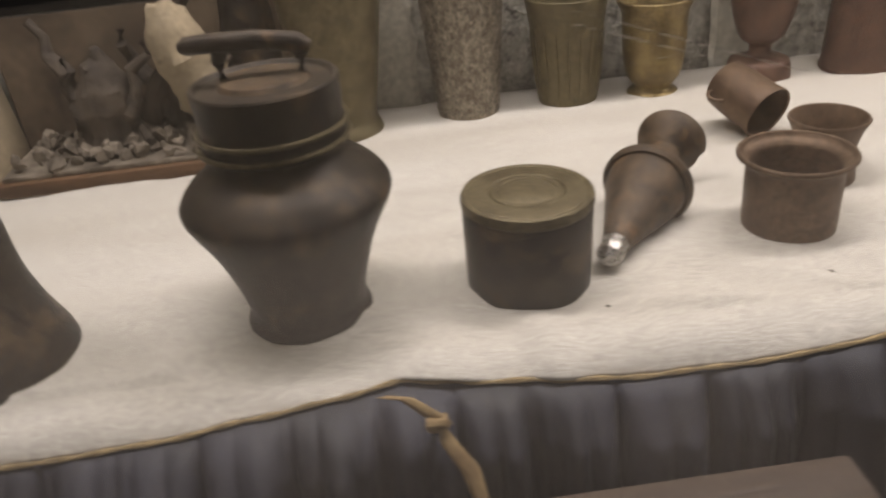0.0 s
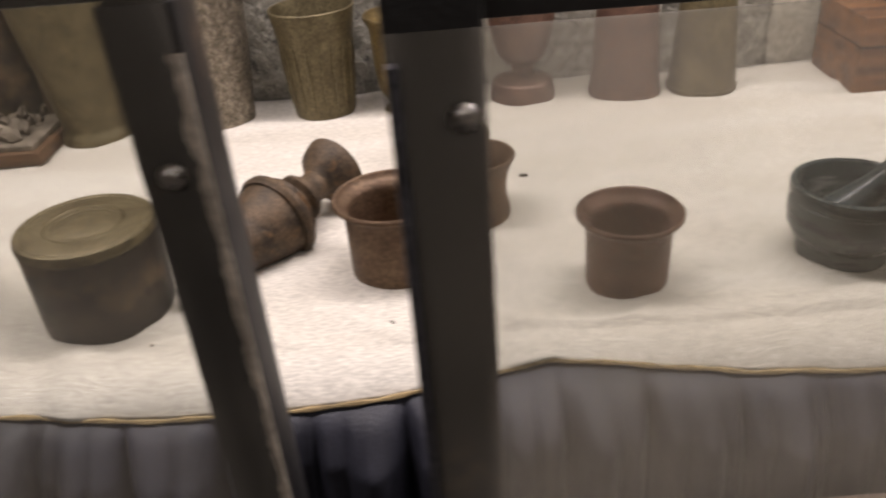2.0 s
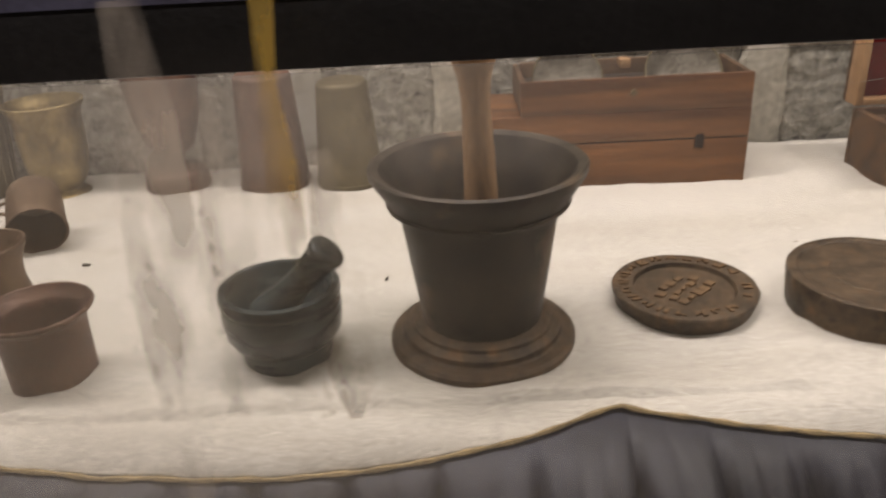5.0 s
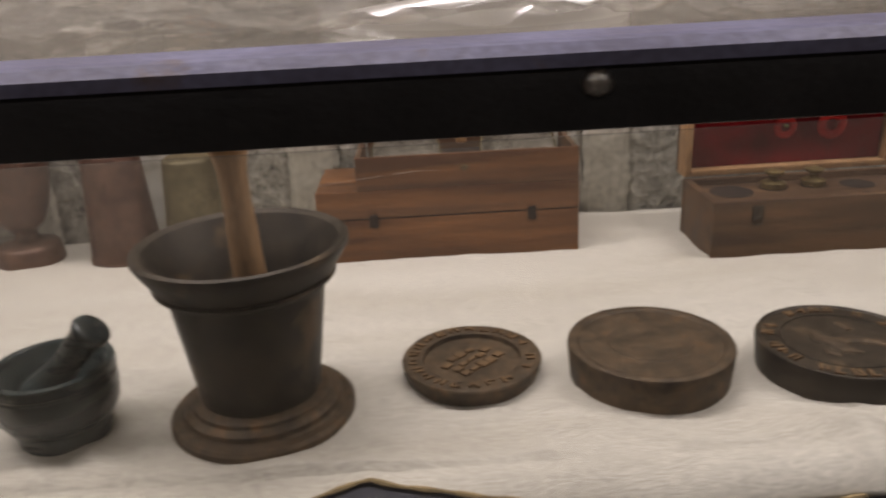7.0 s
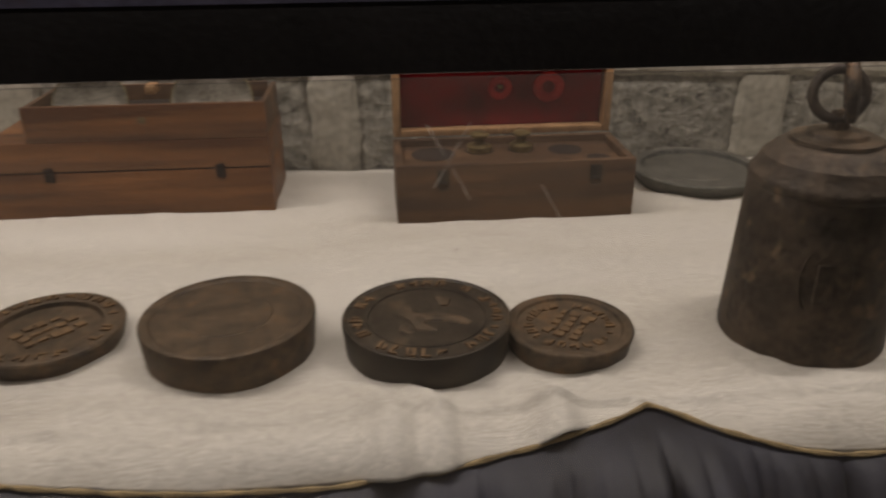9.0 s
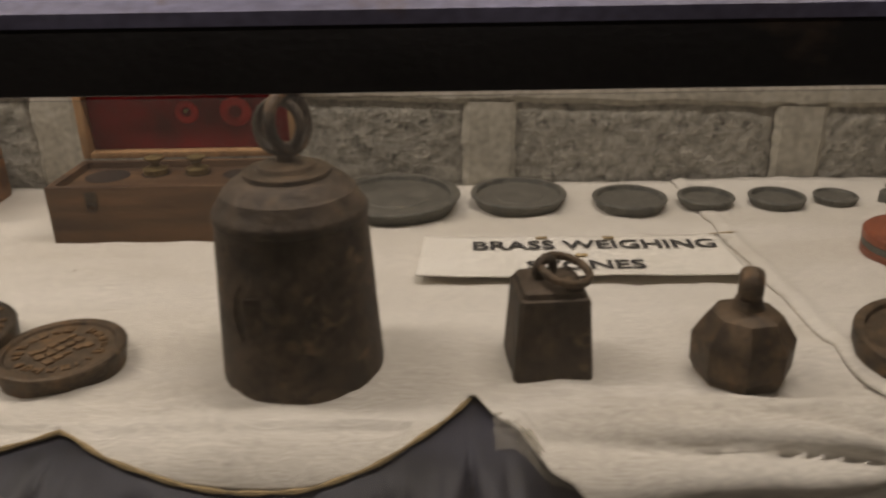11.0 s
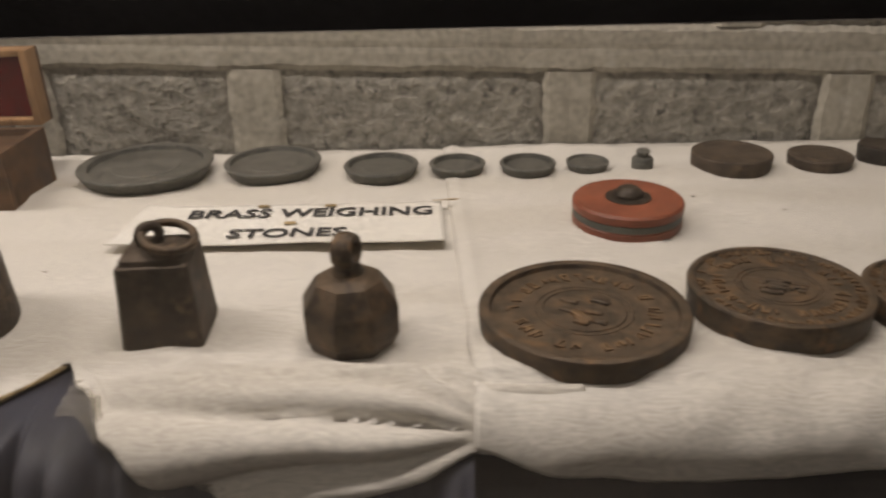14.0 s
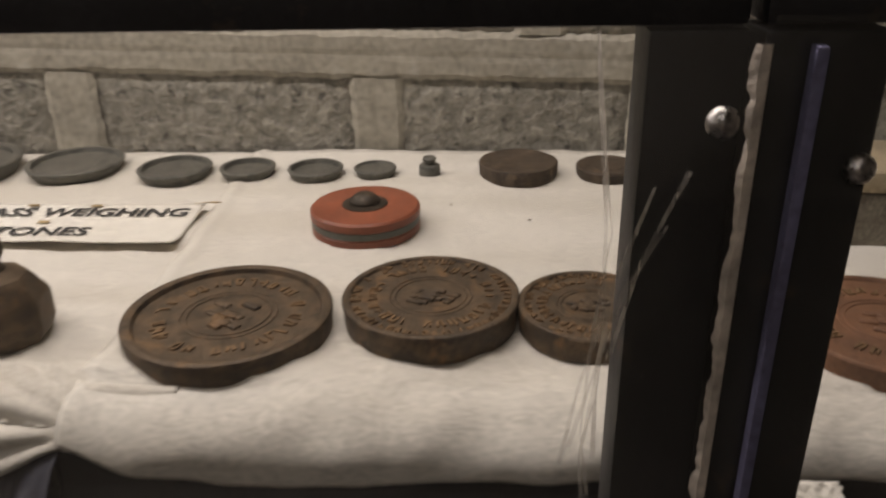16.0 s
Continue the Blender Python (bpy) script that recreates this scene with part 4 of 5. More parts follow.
def round_weight(name, x, y, r, h, material, label, group, rim=0.16, recess=0.0022, ring_text=0, centre="", taper=0.985, seed=1, text_r=None, z=TABLE, tilt=(0, 0)):
    rng = random.Random(seed)
    ob = thing(name, pose(x, y, z, tilt[0], tilt[1], seed * 37 % 360), label, "weight", group)
    ri = r * (1 - rim)
    prof = [(0, 0), (r * taper - 0.002, 0), (r * taper, 0.0015), (r, h - 0.002), (r - 0.0008, h - 0.0006), (r - 0.0022, h)]
    if recess:
        prof += [(ri + 0.0015, h), (ri + 0.0003, h - 0.0004), (ri - 0.001, h - recess), (0, h - recess)]
    else:
        prof += [(0, h)]
    bm = lathe(prof, 72)
    for v in bm.verts:
        q = Vector((v.co.x * 40, v.co.y * 40, v.co.z * 40 + seed))
        v.co += Vector((v.co.x, v.co.y, 0)) * 0.008 * noise.noise(q * 0.4)
    part("body", bm, material, ob)
    floor_z = h - recess
    if ring_text:
        tr = text_r or (r + ri) / 2 - 0.001
        on = h if tr > ri else floor_z
        part("raised_lettering", lettering(bmesh.new(), tr, (r - ri) * 0.5 if tr > ri else r * 0.16, on + 0.0004, ring_text, rng), WORN if material is not TERRACOTTA else material, ob, "worn raised lettering", smooth=0)
    if centre == "block":
        bm = bmesh.new()
        for gx in range(-2, 3):
            for gy in range(-1, 2):
                if rng.random() < 0.85:
                    slab((r * 0.13, r * rng.uniform(0.05, 0.16), 0.0026), (gx * r * 0.17, gy * r * 0.21, floor_z + 0.0004), bm=bm, m=Matrix.Rotation(rng.uniform(-0.15, 0.15), 4, "Z"))
        part("raised_emblem", bm, WORN, ob, "worn raised emblem", smooth=0)
    if centre == "rings":
        bm = ring(r * 0.40, 0.0009, Matrix.Translation((0, 0, floor_z)), seg=48, tube=6)
        ring(r * 0.46, 0.0007, Matrix.Translation((0, 0, floor_z)), bm, 56, 6)
        for k in range(16):
            a = rng.uniform(0, 6.28)
            d = rng.uniform(0, r * 0.26)
            slab((r * rng.uniform(0.06, 0.2), r * rng.uniform(0.05, 0.1), rng.uniform(0.002, 0.004)), (d * math.cos(a), d * math.sin(a), floor_z + 0.0004), 0.0004, bm, segments=1)
        part("raised_emblem", bm, material, ob, "worn raised emblem in a ring", smooth=50)
        part("raised_lettering", lettering(bmesh.new(), r * 0.66, r * 0.15, floor_z + 0.0004, 32, rng, height=0.0024), WORN if material is not TERRACOTTA else material, ob, "worn raised lettering", smooth=0)
    if centre == "bosses":
        for pts, rad in (([(-0.34, -0.10), (-0.16, -0.20), (0.02, -0.14), (0.20, -0.20), (0.34, -0.06)], (0.05, 0.10, 0.13, 0.09, 0.04)),
                         ([(-0.02, -0.14), (0.10, 0.10), (0.30, 0.30), (0.42, 0.34)], (0.10, 0.09, 0.08, 0.04)),
                         ([(-0.10, 0.30), (-0.22, 0.38), (-0.34, 0.34)], (0.05, 0.08, 0.04)),
                         ([(0.05, -0.34), (0.16, -0.40), (0.26, -0.34)], (0.04, 0.06, 0.03))):
            limb_ = tube([(px * r, py * r, 0) for px, py in pts], [q * r for q in rad], 10)
            bmesh.ops.transform(limb_, matrix=Matrix.Translation((0, 0, floor_z)) @ Matrix.Diagonal((1, 1, 0.42, 1)), verts=limb_.verts[:])
            part("boss", limb_, CAST_BROWN, ob, "worn raised part of an emblem")
        part("inner_ring", ring(r * 0.70, 0.0010, Matrix.Translation((0, 0, floor_z)), seg=56, tube=6), material, ob)
    if centre == "disc":
        part("centre_plate", lathe([(0, floor_z - 0.0005), (r * 0.52, floor_z - 0.0005), (r * 0.5, floor_z + 0.0006), (0, floor_z + 0.0007)], 40), material, ob)
    return ob


ROW = "large round weights in the front row"
round_weight("round_weight", 1.766, 0.599, 0.0578, 0.017, CAST_BROWN, "brown bronze round weight with recessed middle and lettered rim", ROW, 0.30, 0.004, 22, "block", 0.93, 11)
round_weight("round_weight", 1.909, 0.579, 0.0660, 0.0315, CAST_BROWN, "thick plain brown round weight with a shallow worn dish", ROW, 0.13, 0.0016, 0, "disc", 0.965, 5)
round_weight("round_weight", 2.060, 0.568, 0.0648, 0.0280, BLACKISH, "black round weight with rim lettering and a raised emblem", ROW, 0.05, 0.0016, 30, "bosses", 0.97, 8, text_r=0.0540)
round_weight("round_weight", 2.169, 0.558, 0.0490, 0.020, CAST_BROWN, "small reddish brown round weight touching a larger black one", ROW, 0.17, 0.0025, 20, "block", 0.93, 21, text_r=0.031)
EAST = "large round weights on the second cloth"
ZB = TABLE + 0.0032
round_weight("round_weight", 2.862, 0.546, 0.0790, 0.0195, CAST_BROWN, "large flat brown round weight with ringed emblem and worn lettering", EAST, 0.11, 0.0042, 0, "rings", 0.985, 4, z=ZB)
round_weight("round_weight", 3.015, 0.566, 0.0682, 0.0245, CAST_BROWN, "brown round weight with a portrait-like ringed relief", EAST, 0.09, 0.0025, 54, "rings", 0.97, 9, text_r=0.0595, z=ZB)
round_weight("round_weight", 3.136, 0.557, 0.0555, 0.022, CAST_BROWN, "smaller brown round weight touching its neighbour", EAST, 0.10, 0.0025, 44, "rings", 0.97, 14, text_r=0.0480, z=ZB)
BACKROW = "small weights along the wall"
for x, y, r, h, rim, c, s, zz in [(2.408, 0.912, 0.0775, 0.021, 0.16, "disc", 2, TABLE), (2.555, 0.923, 0.0573, 0.017, 0.13, "disc", 3, TABLE), (2.685, 0.906, 0.0437, 0.0155, 0.14, "disc", 6, TABLE),
                                  (2.774, 0.904, 0.0330, 0.013, 0.18, "disc", 7, ZB), (2.856, 0.900, 0.0328, 0.013, 0.16, "disc", 10, ZB), (2.926, 0.903, 0.0250, 0.012, 0.15, "", 12, ZB)]:
    round_weight("dish_weight", x, y, r, h, SLATE, "grey-green bronze dish-shaped weight with a raised rim", BACKROW, rim, 0.0055 if r > 0.03 else 0.003, 0, c, 0.86, s, z=zz)
round_weight("round_weight", 3.093, 0.902, 0.0458, 0.0190, RUSTY, "dark brown round weight with a flat worn top", BACKROW, 0.08, 0.0008, 0, "", 0.97, 15, z=ZB)
round_weight("round_weight", 3.195, 0.899, 0.0362, 0.0150, RUSTY, "small brown round weight", BACKROW, 0.10, 0.0010, 0, "disc", 0.95, 16, z=ZB)
round_weight("round_weight", 3.270, 0.908, 0.0263, 0.0220, BLACKISH, "small tall black weight with a flat top", BACKROW, 0.10, 0.0010, 0, "", 0.97, 17, z=ZB)

tiny = thing("knob_weight", pose(2.990, 0.902, ZB), "tiny dark cylindrical weight with a knob top", "weight", BACKROW)
part("body", lathe([(0, 0), (0.0118, 0), (0.0124, 0.001), (0.0122, 0.0125), (0.011, 0.0145), (0.006, 0.0155), (0, 0.0155)], 28), SLATE, tiny)
part("knob", lathe([(0, 0.0150), (0.0055, 0.0150), (0.0050, 0.0175), (0.0078, 0.0195), (0.0082, 0.0220), (0.0060, 0.0240), (0, 0.0245)], 24), SLATE, tiny)

redw = thing("painted_weight", pose(2.938, 0.746, ZB, 0, 0, 20), "red oxide painted round weight with a grey band and dark knob", "weight")
part("body", lathe([(0, 0), (0.0515, 0), (0.0532, 0.002), (0.0534, 0.008), (0.0525, 0.009), (0.0525, 0.0165), (0.0538, 0.0175), (0.0538, 0.0240), (0.0515, 0.0262), (0.030, 0.0268), (0, 0.0268)], 72), TERRACOTTA, redw)
part("band", lathe([(0.0526, 0.0095), (0.0531, 0.0098), (0.0531, 0.0160), (0.0526, 0.0163)], 72), GREYBAND, redw, "grey-green painted band")
part("knob_plate", lathe([(0, 0.0266), (0.0225, 0.0266), (0.0220, 0.0278), (0.015, 0.0288), (0, 0.0290)], 40), BLACKISH, redw, "dark metal plate")
part("knob", roughen(lathe(curve_profile([(0, 0.0285), (0.014, 0.0290), (0.0125, 0.034), (0.007, 0.038), (0, 0.0395)], 4), 20), 0.004, 130, 3), BLACKISH, redw, "worn dark knob")

# bell-shaped weight with ring
bell = thing("bell_weight", pose(2.357, 0.563, TABLE) @ Matrix.Scale(1.05, 4), "tall dark tapered weight with oval emblem and iron ring handle", "weight")
part("body", lathe([(0, 0), (0.0565, 0), (0.0585, 0.0015), (0.0588, 0.004), (0.0558, 0.060), (0.0528, 0.1175), (0.0520, 0.1200), (0.0532, 0.1215), (0.0535, 0.1250), (0.0522, 0.1280), (0.0500, 0.1300),
                    (0.0475, 0.1350), (0.0455, 0.1390), (0.0445, 0.1395), (0.0400, 0.1440), (0.0350, 0.1475), (0.0340, 0.1480), (0.0250, 0.1500), (0, 0.1505)], 72), RUSTY, bell)
part("cap", lathe([(0, 0.1500), (0.0300, 0.1496), (0.0295, 0.1520), (0.0205, 0.1530), (0.0190, 0.1560), (0.0120, 0.1575), (0, 0.158)], 48), CAST_BROWN, bell, "stepped brown cap")
part("lug", slab((0.012, 0.010, 0.016), (0, 0, 0.163), 0.004), CAST_BROWN, bell)
part("ring_handle", ring(0.0185, 0.0042, pose(0.004, 0, 0.184, 82, 0, 62)), CAST, bell, "thick iron ring")
part("ring_handle", ring(0.0165, 0.0036, pose(-0.003, 0.002, 0.181, 78, 0, -20)), CAST, bell, "second iron ring")
part("oval_emblem", ring(0.027, 0.0011, pose(-0.0185, -0.0505, 0.066, 87, 0, -20) @ Matrix.Diagonal((0.62, 1.0, 1, 1)), seg=40, tube=6), RUSTY, bell, "worn oval emblem")
part("emblem_relief", roughen(slab((0.015, 0.002, 0.028), (-0.0185, -0.0515, 0.066), 0.0008, m=Matrix()), 0.003, 160), RUSTY, bell, "worn relief in the oval", smooth=60)

# square and octagonal weights
sq = thing("square_weight", pose(2.546, 0.558, TABLE, 0, 0, 4), "dark iron tapered square weight with a loose ring on top", "weight")
bm = bmesh.new()
levels = [(0.0285, 0), (0.0300, 0.0015), (0.0298, 0.004), (0.0262, 0.064), (0.0255, 0.0665), (0.0235, 0.0675), (0.0225, 0.0715), (0.0200, 0.0730), (0.0140, 0.0755)]
rings_ = []
for w, z in levels:
    c = 0.003
    rings_.append([bm.verts.new((sx, sy, z)) for sx, sy in ((w, w - c), (w - c, w), (c - w, w), (-w, w - c), (-w, c - w), (c - w, -w), (w - c, -w), (w, c - w))])
for a, b in zip(rings_, rings_[1:]):
    for i in range(8):
        bm.faces.new((a[i], a[(i + 1) % 8], b[(i + 1) % 8], b[i]))
bm.faces.new(rings_[0][::-1])
bm.faces.new(rings_[-1])
part("body", bm, RUSTY, sq, smooth=25)
part("lug", ring(0.0075, 0.0038, pose(-0.004, 0, 0.082, 90, 0, 30), seg=28), RUSTY, sq, "cast loop")
part("loose_ring", ring(0.0185, 0.0032, pose(0.0105, -0.003, 0.0815, 10, 12, 0)), CAST_BROWN, sq, "loose iron ring lying over the edge")

octw = thing("octagonal_weight", pose(2.688, 0.538, TABLE, 0, 0, 10) @ Matrix.Scale(1.03, 4), "dark brown octagonal weight with a thick loop handle", "weight")
part("body", roughen(lathe([(0, 0), (0.0280, 0), (0.0315, 0.003), (0.0355, 0.0120), (0.0360, 0.0330), (0.0350, 0.0360), (0.0245, 0.0520), (0.0180, 0.0550), (0.0120, 0.0570), (0, 0.0575)], 8, m=pose(0, 0, 0, 0, 0, 22.5)), 0.0006, 60), CAST_BROWN, octw, smooth=20)
part("neck", lathe([(0, 0.054), (0.0130, 0.054), (0.0100, 0.060), (0.0085, 0.066), (0, 0.067)], 20), CAST_BROWN, octw)
part("loop_handle", ring(0.0092, 0.0042, pose(0, 0, 0.0735, 90, 0, 62), seg=28, flat=1.9), CAST_BROWN, octw, "thick worn loop handle")

# ---- the lettered card ----
sign = thing("paper_sign", pose(2.599, 0.752, TABLE + 0.004), "white paper card lettered BRASS WEIGHING STONES lying on the cloth", "sign")


def card_place(u, v):
    x = -0.1545 + 0.311 * u - 0.006 * (1 - v) * (1 - u) + 0.004 * (1 - v) * u
    y = -0.053 + 0.106 * v
    curl = 0.004 * max(0, 1 - v * 5) + 0.003 * max(0, 1 - u * 8) + 0.005 * max(0, (u - 0.9) * 10) * max(0, v - 0.6)
    return (x, y, 0.001 + curl + 0.0007 * math.sin(u * 13) * (1 - v) + 0.0004 * noise.noise(Vector((u * 9, v * 5, 1))))


sheet("card", 60, 20, card_place, PAPER, sign, 0.0012)


def letters(text, x, y, width, height, parent):
    cu = bpy.data.curves.new("letters", "FONT")
    cu.body, cu.size, cu.offset, cu.extrude, cu.resolution_u = text, 1.0, 0.022, 0.001, 3
    probe = bpy.data.objects.new("letters", cu)
    scene.collection.objects.link(probe)
    bpy.context.view_layer.update()
    me = bpy.data.meshes.new_from_object(probe.evaluated_get(bpy.context.evaluated_depsgraph_get()))
    bpy.data.objects.remove(probe)
    xs = [v.co.x for v in me.vertices]
    ys = [v.co.y for v in me.vertices]
    sx, sy = width / (max(xs) - min(xs)), height / (max(ys) - min(ys))
    for v in me.vertices:
        v.co = Vector(((v.co.x - min(xs)) * sx + x, (v.co.y - min(ys)) * sy + y, 0.0031 + (0.00008 if v.co.z > 0 else 0)))
    me.materials.append(INK)
    ob = new("lettering", me)
    ob.parent = parent
    ob["label"] = "black printed capitals " + text


letters("BRASS WEIGHING", -0.103, 0.016, 0.250, 0.0225, sign)
letters("STONES", -0.052, -0.034, 0.116, 0.0215, sign)
with_thickness(part("brown_tape", strip([(0.152, 0.047, 0.006), (0.163, 0.049, 0.006), (0.172, 0.050, 0.005)], [0.006, 0.007, 0.005]), CORD, sign, "brown torn tape at the corner"), 0.0006)
for tx, ty, ta in ((-0.03, 0.046, 8), (0.04, 0.045, -5), (0.005, 0.0, 12)):
    part("tape", slab((0.012, 0.006, 0.0003), (tx, ty, 0.0034), m=Matrix()), CORD, sign, "yellowed scrap of tape", smooth=0)

# ---- wooden boxes ----
box1 = thing("wooden_box", pose(1.7635, 0.925, TABLE, 0, 0, -0.6), "orange-brown teak instrument box with a raised tray and dark hinges", "box")
W, D, H = 0.298, 0.112, 0.086
part("lower_case", slab((W, D, 0.052), (0, 0, 0.026), 0.0022), WOOD, box1)
part("upper_case", slab((W, D, 0.0325), (0, 0, 0.0695), 0.0022), WOOD, box1)
part("groove", slab((W - 0.003, D - 0.003, 0.003), (0, 0, 0.0526)), SHADE_HINGE, box1, "dark seam between the two halves", smooth=0)
tray = part("tray", slab((0.250, 0.006, 0.038), (0.0235, -D / 2 + 0.0035, 0.1045), 0.0012), WOOD, box1, "open inner tray")
for sx in (-0.0985, 0.1455):
    part("tray_end", slab((0.006, D - 0.014, 0.036), (sx, 0, 0.1045), 0.001), WOOD_DARK, box1)
part("tray_back", slab((0.231, 0.006, 0.036), (0.0225, D / 2 - 0.0045, 0.1045), 0.001), WOOD_DARK, box1)
for sx in (-0.085, 0.095):
    part("hinge", slab((0.010, 0.0012, 0.015), (sx, -D / 2 - 0.0005, 0.050), 0.0004), SHADE_HINGE, box1, "dark brass hinge plate")
    part("hinge_pin", slab((0.003, 0.002, 0.018), (sx + 0.002, -D / 2 - 0.001, 0.050), 0.001), SHADE_HINGE, box1)
part("keyhole", lathe([(0, 0), (0.004, 0), (0.0035, 0.0012), (0, 0.0014)], 14, m=pose(0.02, -D / 2 + 0.0005, 0.107, 90)), BRASS_OLD, box1, "small brass keyhole plate")
for sx, rr in ((-0.045, 0.040), (0.085, 0.044)):
    pan = thing("scale_pan", pose(1.763 + sx, 0.930, TABLE + 0.1065, 62, 0, 3), "shallow tarnished brass scale pan standing in the box tray", "scale pan", "scale pans in the box")
    part("bowl", lathe(curve_profile([(0, 0.006), (rr * 0.6, 0.009), (rr * 0.95, 0.016), (rr, 0.0185), (rr * 0.97, 0.0190), (rr * 0.6, 0.0112), (0, 0.0085)], 3), 44), PANMETAL, pan)
    part("rim", ring(rr * 0.99, 0.0012, Matrix.Translation((0, 0, 0.0188)), tube=6), BRASS_OLD, pan)
part("support_block", slab((0.225, 0.085, 0.020), (0.0225, 0, 0.0965), 0.001), SHADE_HINGE, box1)
part("pivot_post", slab((0.012, 0.02, 0.010), (0.02, 0, 0.1285), 0.002), WOOD_PALE, box1)

box2 = thing("weight_box", pose(2.1720, 0.862, TABLE, 0, 0, 0.3) @ Matrix.Diagonal((1.045, 1, 1, 1)), "dark wooden weight box with its crimson-lined lid standing open", "box")
W2, D2, H2 = 0.242, 0.102, 0.066
part("front_board", slab((W2, 0.008, H2), (0, -D2 / 2 + 0.004, H2 / 2), 0.0014), WOOD_DARK, box2)
part("back_board", slab((W2, 0.008, H2), (0, D2 / 2 - 0.004, H2 / 2), 0.0014), WOOD_DARK, box2)
for sx in (-1, 1):
    part("end_board", slab((0.008, D2 - 0.0164, H2), (sx * (W2 / 2 - 0.004), 0, H2 / 2), 0.0012), WOOD_DARK, box2)
part("base_board", slab((W2 - 0.017, D2 - 0.017, 0.006), (0, 0, 0.004)), WOOD_DARK, box2)
insert = part("drilled_insert", slab((W2 - 0.0175, D2 - 0.0175, 0.050), (0, 0, 0.0335), 0.001), WOOD_DARK, box2, "drilled insert board holding the weights")
HOLES = [(-0.080, 0.010, 0.023), (-0.030, 0.018, 0.015), (0.015, 0.018, 0.014), (0.062, 0.012, 0.018), (0.090, -0.020, 0.012), (0.055, -0.026, 0.007), (0.030, -0.027, 0.006), (0.008, -0.028, 0.0055),
         (-0.012, -0.028, 0.005), (-0.030, -0.029, 0.0045), (-0.046, -0.029, 0.004)]
# Flat discs on the insert: the inside shade of each recess is dark colour.
for hx, hy_, hr in HOLES:
    part("hole", lathe([(0, 0.0587), (hr, 0.0587), (hr * 1.02, 0.0589), (0, 0.0590)], 28), SHADE_HINGE, box2, "flat dark disc painted as the shade inside a drilled recess").location = (hx, hy_, 0)
for hx, hy_, hr in HOLES[1:3]:
    knob = thing("brass_weight", Matrix.Translation(box2.location) @ pose(hx * 1.045, hy_, 0.0592), "small brass knob weight sitting in the box", "weight", "brass weights in the box")
    part("body", lathe([(0, 0), (hr * 0.92, 0), (hr * 0.95, 0.006), (hr * 0.6, 0.008), (hr * 0.35, 0.0095), (hr * 0.32, 0.013), (hr * 0.72, 0.0165), (hr * 0.74, 0.019), (hr * 0.4, 0.021), (0, 0.0213)], 30), BRASS, knob)
for sx in (-0.075, 0.080):
    part("clasp", slab((0.012, 0.0016, 0.016), (sx, -D2 / 2 - 0.0006, 0.053), 0.0005), BLACKISH, box2, "small dark clasp")
    part("clasp_ring", ring(0.0045, 0.0009, pose(sx, -D2 / 2 - 0.002, 0.044, 90), seg=18, tube=6), BLACKISH, box2)
lid = part("lid", slab((W2 - 0.002, 0.006, 0.085), (0, 0.076, 0.1105), 0.001), WOOD_DARK, box2, "open lid leaning upright")
for sx in (-1, 1):
    part("lid_edge", slab((0.008, 0.024, 0.085), (sx * (W2 / 2 - 0.005), 0.0608, 0.1105), 0.001), WOOD_PALE, lid, "pale worn lid edge")
part("lid_edge", slab((W2 - 0.019, 0.024, 0.007), (0, 0.0608, 0.1495), 0.001), WOOD_PALE, lid, "pale worn lid edge")
part("lid_edge", slab((W2 - 0.019, 0.024, 0.007), (0, 0.0608, 0.0715), 0.001), WOOD_PALE, lid, "pale worn lid edge")
part("lid_lining", slab((W2 - 0.0195, 0.010, 0.0705), (0, 0.0678, 0.1105), 0.001), VELVET, lid, "crimson velvet lining")
for px, pr in ((-0.002, 0.013), (0.052, 0.017)):
    part("velvet_socket", ring(pr * 0.72, pr * 0.30, pose(px, 0.0625, 0.118, 90), seg=30, tube=8, flat=0.5), VELVET_HOT, lid, "round bright red velvet socket")
part("lid_pin", lathe([(0, 0), (0.002, 0), (0.0018, 0.004), (0, 0.005)], 12, m=pose(-0.002, 0.0627, 0.120, 90)), BRASS, lid, "tiny brass pin")

# ---- mortars ----


def vessel(name, x, y, outer, wall_t, depth, material, label, category, group="", rounded=4, yaw=0, z=TABLE, seg=60):
    """An open vessel: outer profile (radius, height) from base to rim, hollow down to the given depth."""
    ob = thing(name, pose(x, y, z, 0, 0, yaw), label, category, group)
    out = curve_profile(outer, rounded) if rounded > 1 else list(outer)
    rim_r, rim_z = out[-1]
    inner = [(max(r - wall_t, 0.002), zz) for r, zz in out if zz > rim_z - depth and zz < rim_z - 0.003]
    prof = [(0, 0.0)] + out + [(rim_r - 0.001, rim_z + 0.0012), (rim_r - wall_t * 0.8, rim_z + 0.0006)] + inner[::-1] + [(0, rim_z - depth)]
    part("body", lathe(prof, seg), material, ob)
    return ob


gm = thing("stone_mortar", pose(1.451, 0.549, TABLE), "dark green veined marble mortar with a grooved rim", "mortar")
part("bowl", lathe([(0, 0), (0.0320, 0), (0.0334, 0.0015), (0.0338, 0.0125), (0.0332, 0.0150), (0.0385, 0.0190), (0.0428, 0.0270), (0.0442, 0.0400), (0.0438, 0.0490), (0.0430, 0.0500), (0.0430, 0.0515), (0.0444, 0.0525),
                    (0.0448, 0.0580), (0.0440, 0.0605), (0.0395, 0.0610), (0.0375, 0.0590), (0.0340, 0.0420), (0.0240, 0.0230), (0, 0.0190)], 64), MARBLE, gm)
gp = thing("stone_pestle", pose(1.451, 0.549, TABLE + 0.0375), "dark green marble pestle leaning in the mortar", "pestle")
